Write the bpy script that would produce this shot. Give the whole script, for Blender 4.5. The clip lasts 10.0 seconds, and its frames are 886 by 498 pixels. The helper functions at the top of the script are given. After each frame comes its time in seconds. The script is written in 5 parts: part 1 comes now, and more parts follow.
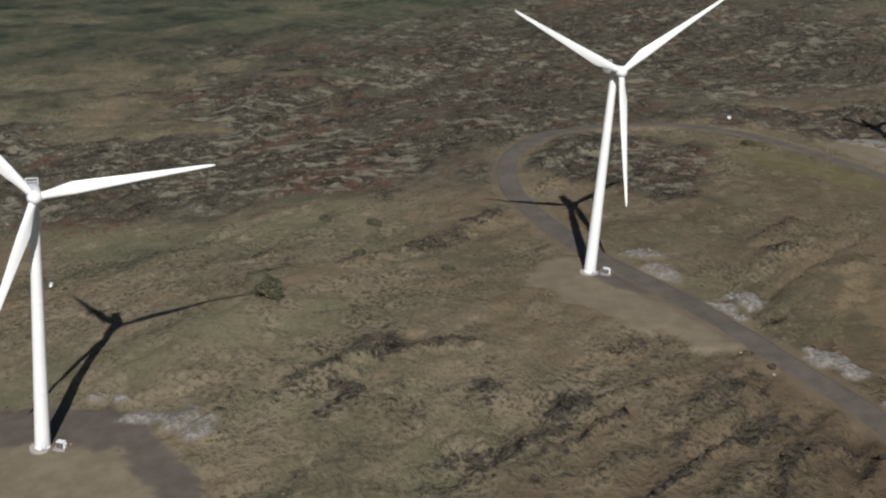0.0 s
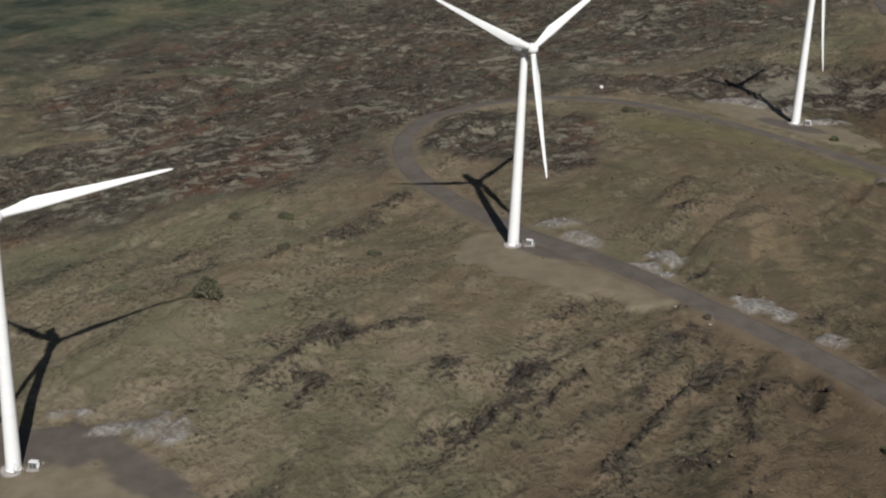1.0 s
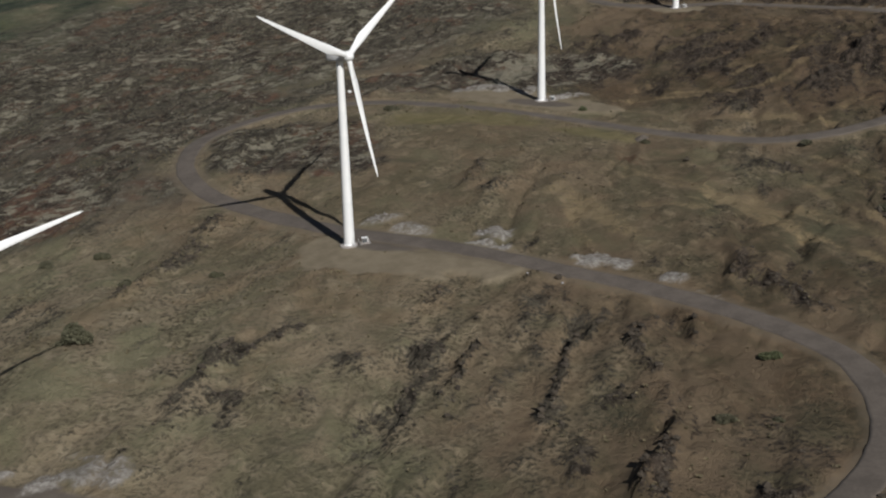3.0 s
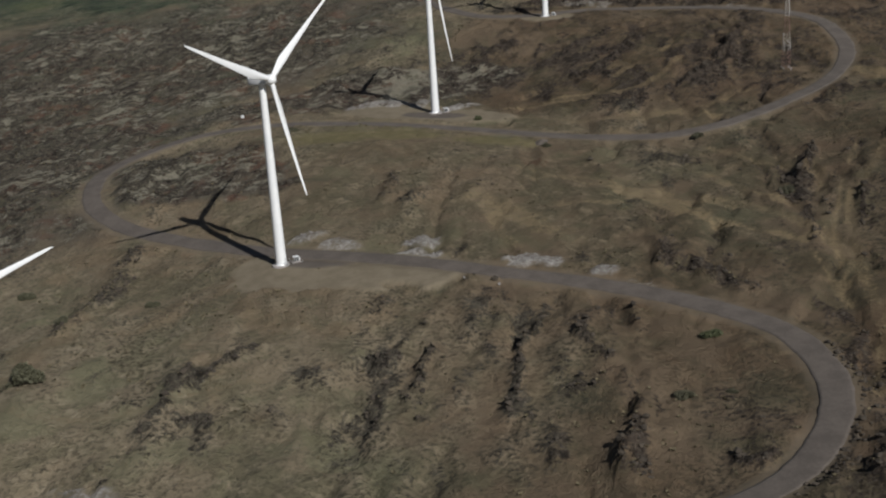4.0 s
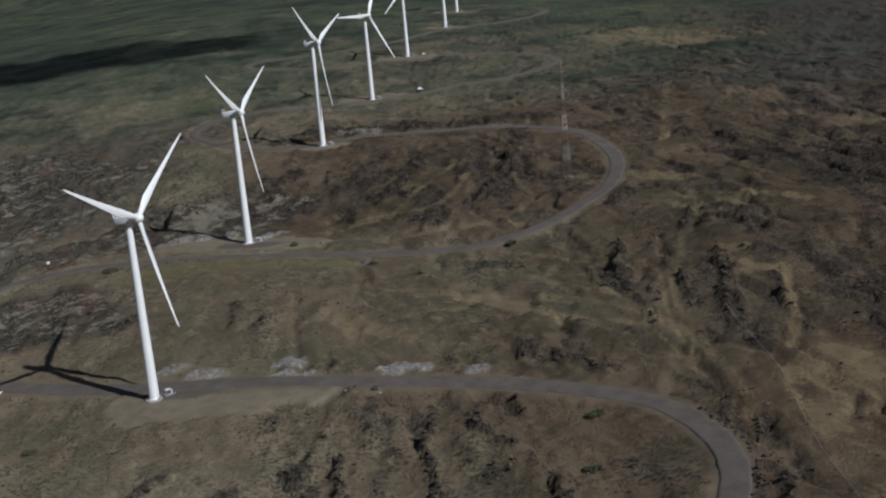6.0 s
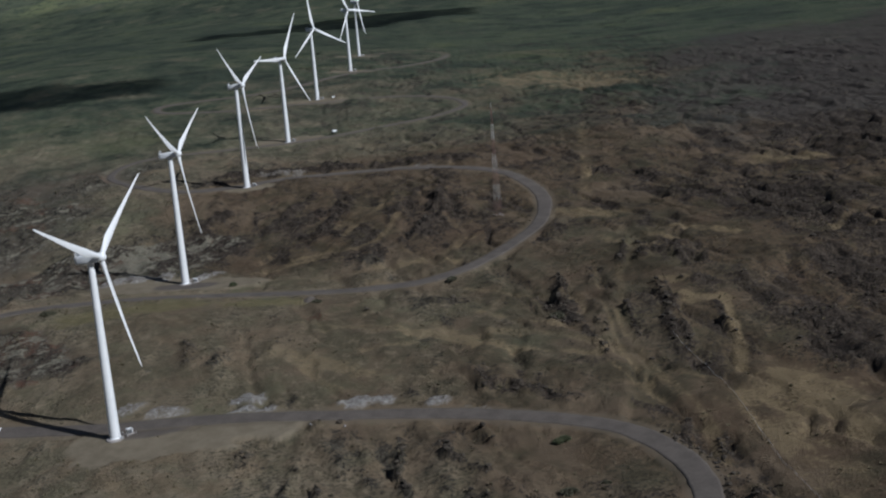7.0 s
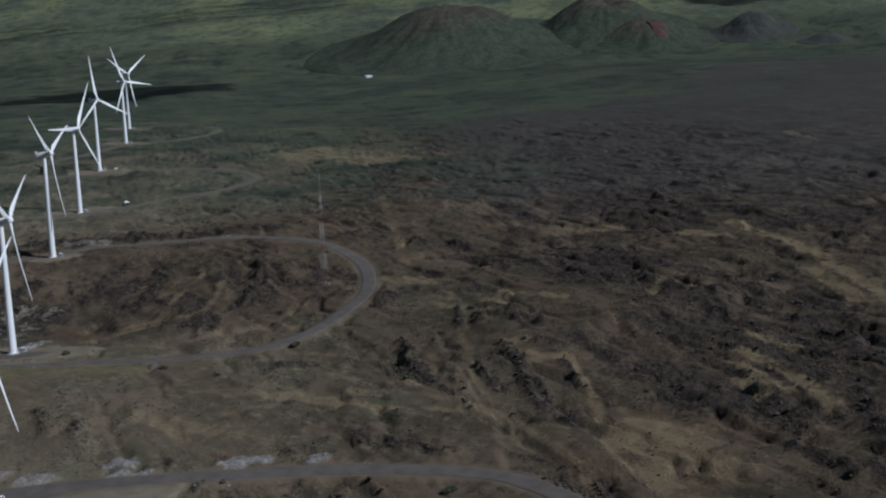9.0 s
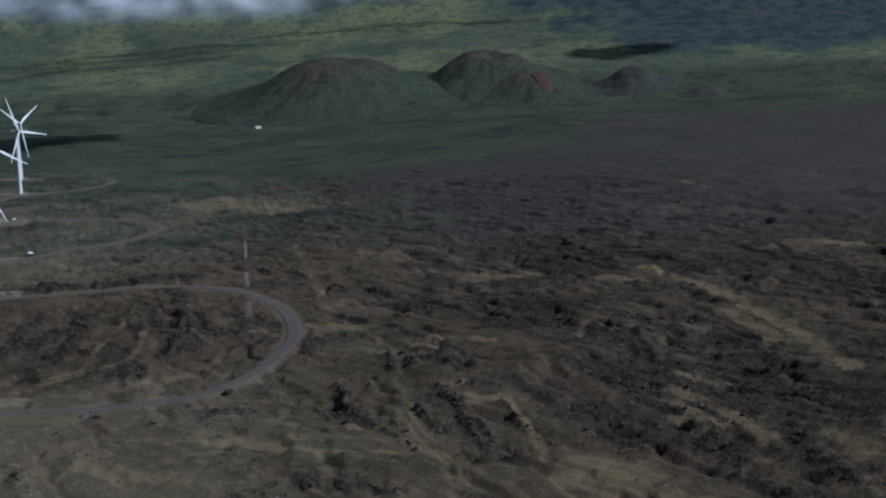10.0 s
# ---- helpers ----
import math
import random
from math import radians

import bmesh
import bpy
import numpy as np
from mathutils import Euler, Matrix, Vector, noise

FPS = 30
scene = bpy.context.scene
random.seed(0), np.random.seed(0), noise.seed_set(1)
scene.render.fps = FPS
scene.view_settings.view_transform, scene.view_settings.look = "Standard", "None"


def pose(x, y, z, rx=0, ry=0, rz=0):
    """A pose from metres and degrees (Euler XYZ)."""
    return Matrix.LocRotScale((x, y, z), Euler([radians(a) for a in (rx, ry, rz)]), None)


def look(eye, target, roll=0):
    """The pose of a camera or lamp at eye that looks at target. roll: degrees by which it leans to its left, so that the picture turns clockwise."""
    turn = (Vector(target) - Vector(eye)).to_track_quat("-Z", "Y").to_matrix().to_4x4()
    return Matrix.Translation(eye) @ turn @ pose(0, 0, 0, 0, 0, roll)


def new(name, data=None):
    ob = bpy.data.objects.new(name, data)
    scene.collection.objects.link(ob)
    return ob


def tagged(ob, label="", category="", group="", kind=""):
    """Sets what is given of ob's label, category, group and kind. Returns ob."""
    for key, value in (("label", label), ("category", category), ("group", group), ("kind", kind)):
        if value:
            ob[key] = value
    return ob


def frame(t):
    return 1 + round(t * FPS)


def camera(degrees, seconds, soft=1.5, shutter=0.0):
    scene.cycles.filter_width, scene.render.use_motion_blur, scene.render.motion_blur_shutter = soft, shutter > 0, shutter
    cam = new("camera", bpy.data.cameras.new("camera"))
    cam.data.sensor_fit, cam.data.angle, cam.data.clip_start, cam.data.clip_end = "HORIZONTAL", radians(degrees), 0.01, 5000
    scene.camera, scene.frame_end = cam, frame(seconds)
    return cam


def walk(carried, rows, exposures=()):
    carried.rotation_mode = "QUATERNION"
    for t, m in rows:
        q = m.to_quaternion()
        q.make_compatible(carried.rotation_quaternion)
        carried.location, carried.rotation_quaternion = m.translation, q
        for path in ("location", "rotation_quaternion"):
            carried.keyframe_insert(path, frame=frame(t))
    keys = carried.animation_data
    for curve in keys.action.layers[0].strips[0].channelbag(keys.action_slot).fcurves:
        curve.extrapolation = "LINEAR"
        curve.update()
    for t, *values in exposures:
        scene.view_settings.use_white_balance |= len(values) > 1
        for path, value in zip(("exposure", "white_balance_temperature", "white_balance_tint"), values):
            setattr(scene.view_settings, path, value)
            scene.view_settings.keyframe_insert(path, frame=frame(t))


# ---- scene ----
# ------------------------------------------------------------------ camera
cam = camera(37.99, 10.0, soft=2.2)
PATH = [
    (0, pose(315.40, -317.32, 169.36, 69.699, -4.307, 53.428)),
    (0.5, pose(307.06, -334.57, 169.24, 69.517, -3.317, 48.955)),
    (1, pose(297.96, -351.43, 169.28, 69.604, -2.154, 44.399)),
    (1.5, pose(287.48, -367.33, 169.10, 69.886, -1.301, 39.872)),
    (2, pose(276.31, -382.41, 169.10, 70.148, -0.563, 35.507)),
    (2.5, pose(265.39, -397.82, 169.46, 70.343, 0.422, 31.044)),
    (4, pose(229.52, -439.05, 173.61, 70.853, 3.500, 18.779)),
    (4.5, pose(216.30, -450.71, 175.37, 71.605, 4.333, 15.195)),
    (5, pose(202.68, -461.81, 177.44, 72.824, 4.868, 11.558)),
    (5.5, pose(188.48, -471.91, 179.41, 74.215, 5.001, 8.024)),
    (6, pose(173.95, -481.86, 180.90, 75.601, 4.836, 4.731)),
    (7.5, pose(127.79, -501.92, 183.52, 77.562, 4.041, -2.977)),
    (8, pose(112.09, -507.04, 184.25, 78.066, 3.457, -5.680)),
    (8.5, pose(96.16, -511.80, 184.75, 78.896, 2.681, -8.897)),
    (9, pose(80.20, -515.58, 184.94, 79.964, 2.112, -12.334)),
    (9.5, pose(64.30, -517.82, 184.89, 81.113, 1.887, -15.441)),
    (10, pose(48.36, -518.98, 184.54, 82.073, 1.742, -17.776)),
]
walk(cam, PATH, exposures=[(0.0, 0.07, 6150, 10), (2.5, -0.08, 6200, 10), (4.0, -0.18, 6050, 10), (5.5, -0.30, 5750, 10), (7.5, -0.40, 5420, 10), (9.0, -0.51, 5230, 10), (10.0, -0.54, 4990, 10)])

# ------------------------------------------------------------------ light
SUN_AZ, SUN_EL = 127.0, 41.0        # degrees clockwise from +y, degrees above the horizon
world = bpy.data.worlds.new("daylight")
scene.world = world
world.use_nodes = True
wn = world.node_tree.nodes
sky = wn.new("ShaderNodeTexSky")
sky.sky_type = "NISHITA"
sky.sun_disc = False
sky.sun_elevation = radians(SUN_EL)
sky.sun_rotation = radians(SUN_AZ)
wn["Background"].inputs["Strength"].default_value = 0.032
world.node_tree.links.new(sky.outputs["Color"], wn["Background"].inputs["Color"])

sun_dir = Vector((math.sin(radians(SUN_AZ)) * math.cos(radians(SUN_EL)),
                  math.cos(radians(SUN_AZ)) * math.cos(radians(SUN_EL)), math.sin(radians(SUN_EL))))
sun_data = bpy.data.lights.new("sun", "SUN")
sun_data.energy = 4.9
sun_data.angle = radians(0.6)
sun_data.color = (1.0, 0.95, 0.87)
sun = new("sun", sun_data)
sun.matrix_world = look(sun_dir * 900, (0, 0, 0))


# ------------------------------------------------------------------ noise and land forms
def lattice(i, j, seed):
    n = (i * 374761393 + j * 668265263 + seed * 2147483647) & 0xFFFFFFFF
    n = ((n ^ (n >> 13)) * 1274126177) & 0xFFFFFFFF
    return ((n ^ (n >> 16)) & 0xFFFFFF) / 16777215.0


def value_noise(x, y, seed):
    i, j = np.floor(x).astype(np.int64), np.floor(y).astype(np.int64)
    u, v = x - i, y - j
    u, v = u * u * (3 - 2 * u), v * v * (3 - 2 * v)
    a, b = lattice(i, j, seed), lattice(i + 1, j, seed)
    c, d = lattice(i, j + 1, seed), lattice(i + 1, j + 1, seed)
    return (a + (b - a) * u) * (1 - v) + (c + (d - c) * u) * v


def fbm(x, y, size, octaves=4, seed=1, rough=0.5):
    """Fractal noise from 0 to 1, with features of about size metres."""
    total, amp, norm = 0.0, 1.0, 0.0
    for k in range(octaves):
        f = 2.03 ** k / size
        total = total + amp * value_noise(x * f + 17.3 * k, y * f - 9.1 * k, seed + k)
        norm += amp
        amp *= rough
    return total / norm


def ridged(x, y, size, octaves=3, seed=5):
    total, amp, norm = 0.0, 1.0, 0.0
    for k in range(octaves):
        f = 2.1 ** k / size
        total = total + amp * (1 - np.abs(2 * value_noise(x * f + 5.7 * k, y * f + 3.3 * k, seed + k) - 1))
        norm += amp
        amp *= 0.55
    return total / norm


def ramp(v, a, b):
    t = np.clip((v - a) / (b - a), 0, 1)
    return t * t * (3 - 2 * t)


# Smooth shape of the land: a tilted plane, broad swells and smaller rises on two regular grids.
PLANE = (-21.024, 38.605, 26.754)
SWELL_X = np.arange(-1200, 1801, 500.0)
SWELL_Y = np.arange(-500, 2801, 470.0)
SWELLS = [
    12.32, -8.77, -52.55, 42.86, 18.18, -9.81, -1.15, -15.79, 1.97, 1.55, 18.73, -1.88,
    -2.17, 0.06, -30.14, 14.63, 4.19, -10.49, 15.85, 5.37, -4.14, -12.79, 14.37, 10.56,
    6.71, 17.61, -6.79, -9.26, -7.05, 18.41, 35.8, -16.35, -2.15, -0.44, -4.37, -5.52,
    7.64, 15.44, -16.54, 6.5, 3.41, -6.47, 1.48, 7.18, 10.17, 0.73, 3.96, -7.4,
    -12.16, 3.58, 7.42, 7.15, -3.58, -8.72, -8.06, -6.3,
]
RISE_X = np.arange(-180, 486, 95.0)
RISE_Y = np.arange(-230, 531, 95.0)
RISES = [
    -0.93, -3.68, -5.86, -5.08, 1.94, -0.95, 0.32, 0.13, 0.53, 9.56, 14.73, -6.22,
    3.03, -4.95, 4.15, 2.94, 1.95, -2.77, 0.75, -3.17, 0.07, -9.66, 2.67, 3.59,
    7.51, 0.53, 4.03, 3.67, 0.38, 0.23, -5.51, -1.03, 4.12, 5.19, 7.32, -3.98,
    -5.53, 9.8, -1.67, -0.6, 1.26, 3.12, -4.1, 1.57, 2.28, 1.25, -1.07, 2.41,
    1.75, 2.67, -4.85, 6.13, 3.35, -2.75, 0.5, 2.99, 1.78, 4.94, 3.67, 4.18,
    1.56, 0.63, 1.01, 0.83, 2.21, 4.03, 1.65, 0.91, 4.76, 5.9, 1.84, -0.48,
]
# Knolls and hollows: x, y, height.
KNOLLS = [(178, 297, -4.3), (104, 286, 2.1), (193, 118, -1.4), (150, 171, 1.8), (38, 297, -1.5), (247, 69, 1.6), (123, 352, 1.6), (-51, 260, 1.1)]


def land(x, y):
    z = PLANE[0] + PLANE[1] * np.clip(x, -1600, 2000) / 1000 + PLANE[2] * np.clip(y, -900, 3000) / 1000
    k = 0
    for b in SWELL_Y:
        gy = np.exp(-(y - b) ** 2 / (2 * 420.0 ** 2))
        for a in SWELL_X:
            z = z + SWELLS[k] * gy * np.exp(-(x - a) ** 2 / (2 * 420.0 ** 2))
            k += 1
    k = 0
    for b in RISE_Y:
        gy = np.exp(-(y - b) ** 2 / (2 * 80.0 ** 2))
        for a in RISE_X:
            z = z + RISES[k] * gy * np.exp(-(x - a) ** 2 / (2 * 80.0 ** 2))
            k += 1
    for a, b, h in KNOLLS:
        z = z + h * np.exp(-((x - a) ** 2 + (y - b) ** 2) / (2 * 36.0 ** 2))
    # the flank of the mountain beyond the plain
    s = 0.306 * x + 0.952 * y
    up = np.clip(s - 2650, 0, None)
    z = z + 0.21 * up ** 2 / (up + 260) + 0.0006 * np.clip(s - 3800, 0, None) ** 2
    return z


# Tracks: centre lines on the plan, in metres.
MAIN_ROAD = [(90, -226), (122, -211), (152, -189), (182, -168), (202, -153), (212.5, -138), (218, -119), (219.7, -97.4), (215.8, -74),
    (202.9, -48.5), (181.2, -31.4), (152.2, -17.7), (121.2, -7.9), (91.2, -1.8), (59.5, 4.7), (24.4, 9.9), (-8.2, 14.6),
    (-42.2, 24.5), (-76.5, 36.8), (-107.2, 50.7), (-135.8, 72.4), (-153.4, 96.5), (-163.3, 124.2), (-157.4, 156.2),
    (-138.6, 185.4), (-102.3, 200), (-60.4, 201.5), (-19.7, 199.7), (21.4, 193.1), (61.3, 184.1), (97.8, 179.1),
    (127.1, 179.8), (154, 196.2), (178.2, 228), (196.2, 266.7), (204.5, 321.6), (196.5, 368.1), (177.8, 410.7),
    (136.1, 446.1), (83.9, 468.2), (22.5, 475.9), (-13.1, 462.6), (-60.3, 464.9), (-104.5, 506)]
UPPER_ROAD = [(-104.5, 506), (-136, 563.9), (-139.1, 622.4), (-115.4, 654.3), (-54.4, 663.9), (0.1, 673.9), (42.6, 694),
    (102.9, 731.7), (147, 768.5), (167, 819.8), (138, 882.5), (77.2, 905.6), (9.5, 893.8), (-44, 885.3), (-96.5, 880.8),
    (-152.8, 894), (-169.6, 920.6), (-152.9, 947.3), (-53.1, 992.6), (32.1, 1128.5), (99, 1195.1), (145, 1283.7),
    (151, 1386.8), (97, 1440.3), (39.8, 1365.1)]


def smooth_line(pts, step=2.5):
    p = np.array([pts[0]] + list(pts) + [pts[-1]], float)
    out = []
    for i in range(1, len(p) - 2):
        a, b, c, d = p[i - 1], p[i], p[i + 1], p[i + 2]
        n = max(2, int(np.hypot(*(c - b)) / step))
        for t in np.arange(n) / n:
            out.append(0.5 * (2 * b + (c - a) * t + (2 * a - 5 * b + 4 * c - d) * t ** 2 + (3 * b - a - 3 * c + d) * t ** 3))
    out.append(p[-2])
    return np.array(out)


ROADS = {"main": (smooth_line(MAIN_ROAD), 4.4), "upper": (smooth_line(UPPER_ROAD), 3.0)}


def road_distance(x, y):
    """Metres from the nearest centre line, for points near it; 999 elsewhere."""
    best = np.full(x.shape, 999.0)
    for line, half in ROADS.values():
        for k in range(0, len(line) - 4, 4):
            seg = line[k:k + 5]
            lo, hi = seg.min(0) - 26, seg.max(0) + 26
            m = (x > lo[0]) & (x < hi[0]) & (y > lo[1]) & (y < hi[1])
            if m.any():
                d = np.full(m.sum(), 999.0)
                for q in seg:
                    d = np.minimum(d, np.hypot(x[m] - q[0], y[m] - q[1]))
                best[m] = np.minimum(best[m], d)
    return best


# Patches on the plan: x, y, half length, half width, bearing of the long axis in degrees.
DARK_C = [(229.5, -99.1, 34, 1.3, -86), (259.3, 39.9, 42, 2, -90), (359, -56.4, 63, 8, -109), (323.2, 57.7, 20, 15, -57),
    (315.7, -15.9, 22, 7, -80), (-31.8, 484.6, 61, 20, 9), (114.1, 258, 44, 34, 17), (71.2, 265.9, 24, 29, 16),
    (-4.6, 327.4, 27, 35, -6), (-99.8, 94.7, 45, 21, -25)]
STRAW = [(54, 270, 23, 5, 25), (107, 185, 22, 6, 0), (139, 89, 33, 7, -49), (85, 55, 35, 8, -38), (269, -66, 44, 15, -92),
    (262, -59, 39, 12, -94), (636, 313, 29, 19, -61), (364, -85, 11, 7, -84), (275, -48, 25, 11, -50),
    (-58, 302, 11, 28, 0)]
RUST = [(-322.7, 224, 45, 32, 15), (-173.9, 12.4, 19, 11, 42), (-217.8, -103.6, 14, 16, 72), (-244.3, 332.7, 38, 27, -2),
    (-65.5, 107.3, 17, 14, 2), (68.7, 134.1, 6, 17, 42), (59.2, 347.2, 30, 8, -69), (-74, 99, 30, 7, -46)]
PADS = [(14, -209, 44, 13, 8), (-1, -1, 14, 11, 0), (-16.3, 226.7, 40, 13, -4), (-6, 454, 15, 8, 0), (1.5, 687.1, 26, 12, 10), (10.5, 901.8, 26, 12, 0), (30.1, 1144.1, 24, 12, 0), (29.7, 1350.3, 24, 12, 0)]
YARD_LINES = [((-26, -212, -13, -198, 2, -190), 11.5, 1.00), ((109, -191, 77, -189, 47, -187, 23, -186, 8, -185, -4, -186, -14, -193), 5.6, 1.00)]
PAD_LINES = [((-2, -14, 20, -14, 40, -10, 66, -4), 13.1, 1.00)]
YARDS = [(12, 6, 14, 7, -5), (-12, 224, 14, 6, 0)]
MEADOWS = [(-14, 174, 20, 11, -8), (41, 169, 20, 7, -10), (-48, 168, 20, 12, 10)]


# Broken crags, bands of dry grass and pale cut banks: a line on the plan, its half width, how strong.
CRAGS_A = [
    ((158, -90, 164, -109, 168, -115, 168, -127, 173, -141), 3.4, 1.10), ((164, -123, 167, -140), 1.6, 1.00),
    ((117, -52, 119, -69, 123, -85, 125, -104), 1.9, 1.00), ((136, -38, 136, -54, 143, -67, 149, -72), 2.4, 0.75),
    ((117, -27, 118, -43), 2.0, 0.80), ((149, -30, 153, -47, 156, -55), 0.9, 0.90), ((164, 12, 173, 4, 185, -14), 2.1, 1.00),
    ((152, 30, 152, 7), 2.5, 0.60), ((127, -105, 131, -106), 4.9, 0.80), ((144, -115, 147, -133), 3.7, 0.60),
    ((145, -88, 157, -87), 6.8, 0.60), ((87, -4, 78, -16, 78, -35, 77, -63), 2.2, 0.70)]
CRAGS_B = [
    ((94, -17, 99, -50, 106, -88), 6.1, 0.45), ((88, -67, 90, -84, 96, -102, 94, -107), 1.7, 1.00),
    ((71, -72, 75, -72), 5.5, 0.80), ((79, -103, 86, -119, 86, -123), 1.2, 0.90), ((55, -39, 57, -32), 2.9, 0.70),
    ((21, -86, 15, -98, 12, -105), 4.2, 0.65), ((13, -118, 15, -127), 2.4, 0.60),
    ((-80, 20, -70, -6, -62, -35, -63, -46), 5.4, 0.90), ((40, -132, 41, -122), 1.0, 0.80), ((52, -123, 64, -120), 5.6, 0.50),
    # second stroke here: shade of the road's outer bank, laid in as dark lava
    ((235, -116, 232, -132, 232, -146), 2.6, 1.00), ((227, -101, 225, -123, 222, -148), 0.8, 1.00)]
CRAGS_C = [
    ((234, -64, 232, -81), 2.0, 0.70), ((225, -46, 222, -56, 224, -74), 1.6, 0.75), ((211, -21, 219, -32), 4.0, 0.60),
    ((193, -129, 202, -134), 3.9, 0.65), ((195, 144, 197, 108, 203, 80, 208, 54), 3.7, 1.00), ((188, 82, 196, 80), 4.7, 0.90),
    ((216, 148, 211, 135), 2.8, 0.60), ((241, 396, 271, 371, 291, 350), 7.5, 0.90), ((242, 182, 244, 159, 240, 150), 3.4, 1.00),
    ((259, 159, 259, 123), 3.1, 0.90), ((240, 100, 240, 64, 236, 41), 3.1, 0.95), ((252, 102, 267, 90), 4.2, 0.60),
    ((236, 33, 241, 19, 245, 1), 5.6, 0.70)]
CRAGS_D = [
    ((77, 385, 65, 335, 50, 294), 8.0, 0.85), ((140, 398, 132, 305, 115, 267), 5.8, 0.85), ((131, 141, 150, 132), 8.4, 0.55),
    ((165, 127, 178, 123), 8.1, 0.50), ((97, 137, 116, 103), 3.5, 0.60), ((-37, 365, -19, 374), 16.1, 0.85),
    ((129, 223, 141, 214), 4.7, 0.50), ((208, 416, 217, 431), 3.8, 0.80), ((196, 149, 197, 102, 201, 60, 206, 32), 3.8, 1.00),
    ((189, 113, 197, 107), 5.1, 1.00), ((221, 78, 221, 41, 223, 18), 1.5, 0.70), ((242, 77, 241, 32, 245, 4), 2.4, 0.80),
    ((259, 62, 261, 25, 265, 3), 2.2, 1.00)]
CRAGS_E = [
    ((317, 230, 336, 197), 11.5, 0.95), ((235, 183, 230, 149), 2.7, 0.90), ((246, 170, 249, 155), 3.3, 0.80),
    ((273, 145, 266, 114), 2.0, 0.70), ((447, 503, 463, 481), 18.0, 1.00), ((430, 358, 448, 338), 9.0, 0.80),
    ((495, 301, 509, 276), 12.4, 1.00), ((353, 166, 369, 139), 8.7, 0.80), ((354, 47, 347, 14, 350, -9), 3.8, 0.90),
    ((301, 59, 305, 21, 302, -13), 4.4, 0.75), ((123, 12, 135, 11), 7.5, 0.50), ((165, 6, 186, -14), 3.5, 0.80),
    ((149, 30, 154, 14), 3.8, 0.50), ((53, 358, 38, 343), 11.6, 0.50), ((92, 57, 107, 31), 5.8, 0.50)]
CRAGS_F = [
    ((10, 98, 19, 73), 5.6, 0.55), ((484, 350, 494, 287, 515, 285), 10.3, 1.00),
    ((322, 274, 325, 216, 323, 186, 349, 181), 6.8, 1.00), ((354, 164, 357, 129, 362, 99), 5.3, 1.00),
    ((558, 277, 537, 216, 522, 164), 4.0, 0.70), ((649, 491, 656, 448), 8.2, 1.00), ((555, 693, 570, 647), 10.2, 1.00),
    ((331, 14, 325, -30, 321, -62), 4.1, 0.80), ((356, -41, 343, -88, 336, -123), 5.2, 0.95),
    ((309, -75, 316, -100, 319, -120), 4.4, 0.90), ((297, 21, 301, -12), 6.1, 0.60), ((409, 103, 428, 88), 7.1, 0.90),
    ((1017, 1578, 1044, 1457), 21.5, 0.80)]
CRAGS_G = [
    ((816, 1195, 825, 1138), 18.5, 0.80), ((393, 86, 395, 32, 384, -24), 6.4, 0.70), ((444, 489, 464, 490), 21.2, 1.00),
    ((14, -133, 15, -126, 14, -109, 18, -94, 25, -78), 4.8, 0.80), ((23, -125, 31, -124), 3.7, 0.70),
    ((19, -163, 15, -157, 17, -147), 3.0, 0.60), ((55, -141, 53, -134), 6.8, 0.45), ((48, -119, 56, -115), 6.6, 0.50),
    ((52, -101, 56, -94), 8.7, 0.50), ((88, -121, 84, -108, 79, -95), 1.9, 1.05), ((87, -95, 102, -114), 2.0, 0.60),
    ((57, -41, 59, -33), 3.0, 0.80), ((101, -81, 104, -96), 8.8, 0.50)]
CRAGS_H = [
    ((99, -55, 106, -67), 4.1, 0.55), ((147, -88, 155, -85), 6.5, 0.90), ((130, -102, 126, -93), 2.2, 0.80),
    ((145, -66, 150, -73), 1.9, 0.70), ((133, -44, 139, -35), 5.5, 0.60), ((148, -32, 155, -49), 1.1, 0.80),
    ((73, -79, 75, -72), 4.2, 0.60), ((-6, -97, 0, -88), 2.0, 0.40), ((-99, -88, -102, -73), 6.1, 0.70),
    ((-64, -63, -62, -58), 7.5, 0.70), ((-62, -33, -73, -8, -84, 15), 4.4, 0.70), ((-96, -157, -84, -152), 3.4, 0.60),
    ((30, 65, 37, 78), 4.6, 0.50), ((50, 74, 61, 89), 8.0, 0.50), ((84, -37, 87, -29), 5.3, 0.40)]
CRAGS_I = [
    ((-20, 500, 35, 502, 72, 492), 15.0, 1.30), ((-48, 476, -12, 471), 9.9, 0.80), ((90, 487, 132, 474, 164, 466), 8.0, 1.20),
    ((47, 401, 33, 370, 24, 335), 7.7, 0.70), ((113, 258, 97, 230), 6.6, 0.70), ((123, 370, 106, 325, 97, 279), 4.5, 0.50),
    ((-18, 385, -20, 328), 6.3, 0.60), ((-75, 309, -65, 351), 10.0, 0.60), ((-106, 289, -105, 327), 10.3, 0.70)]
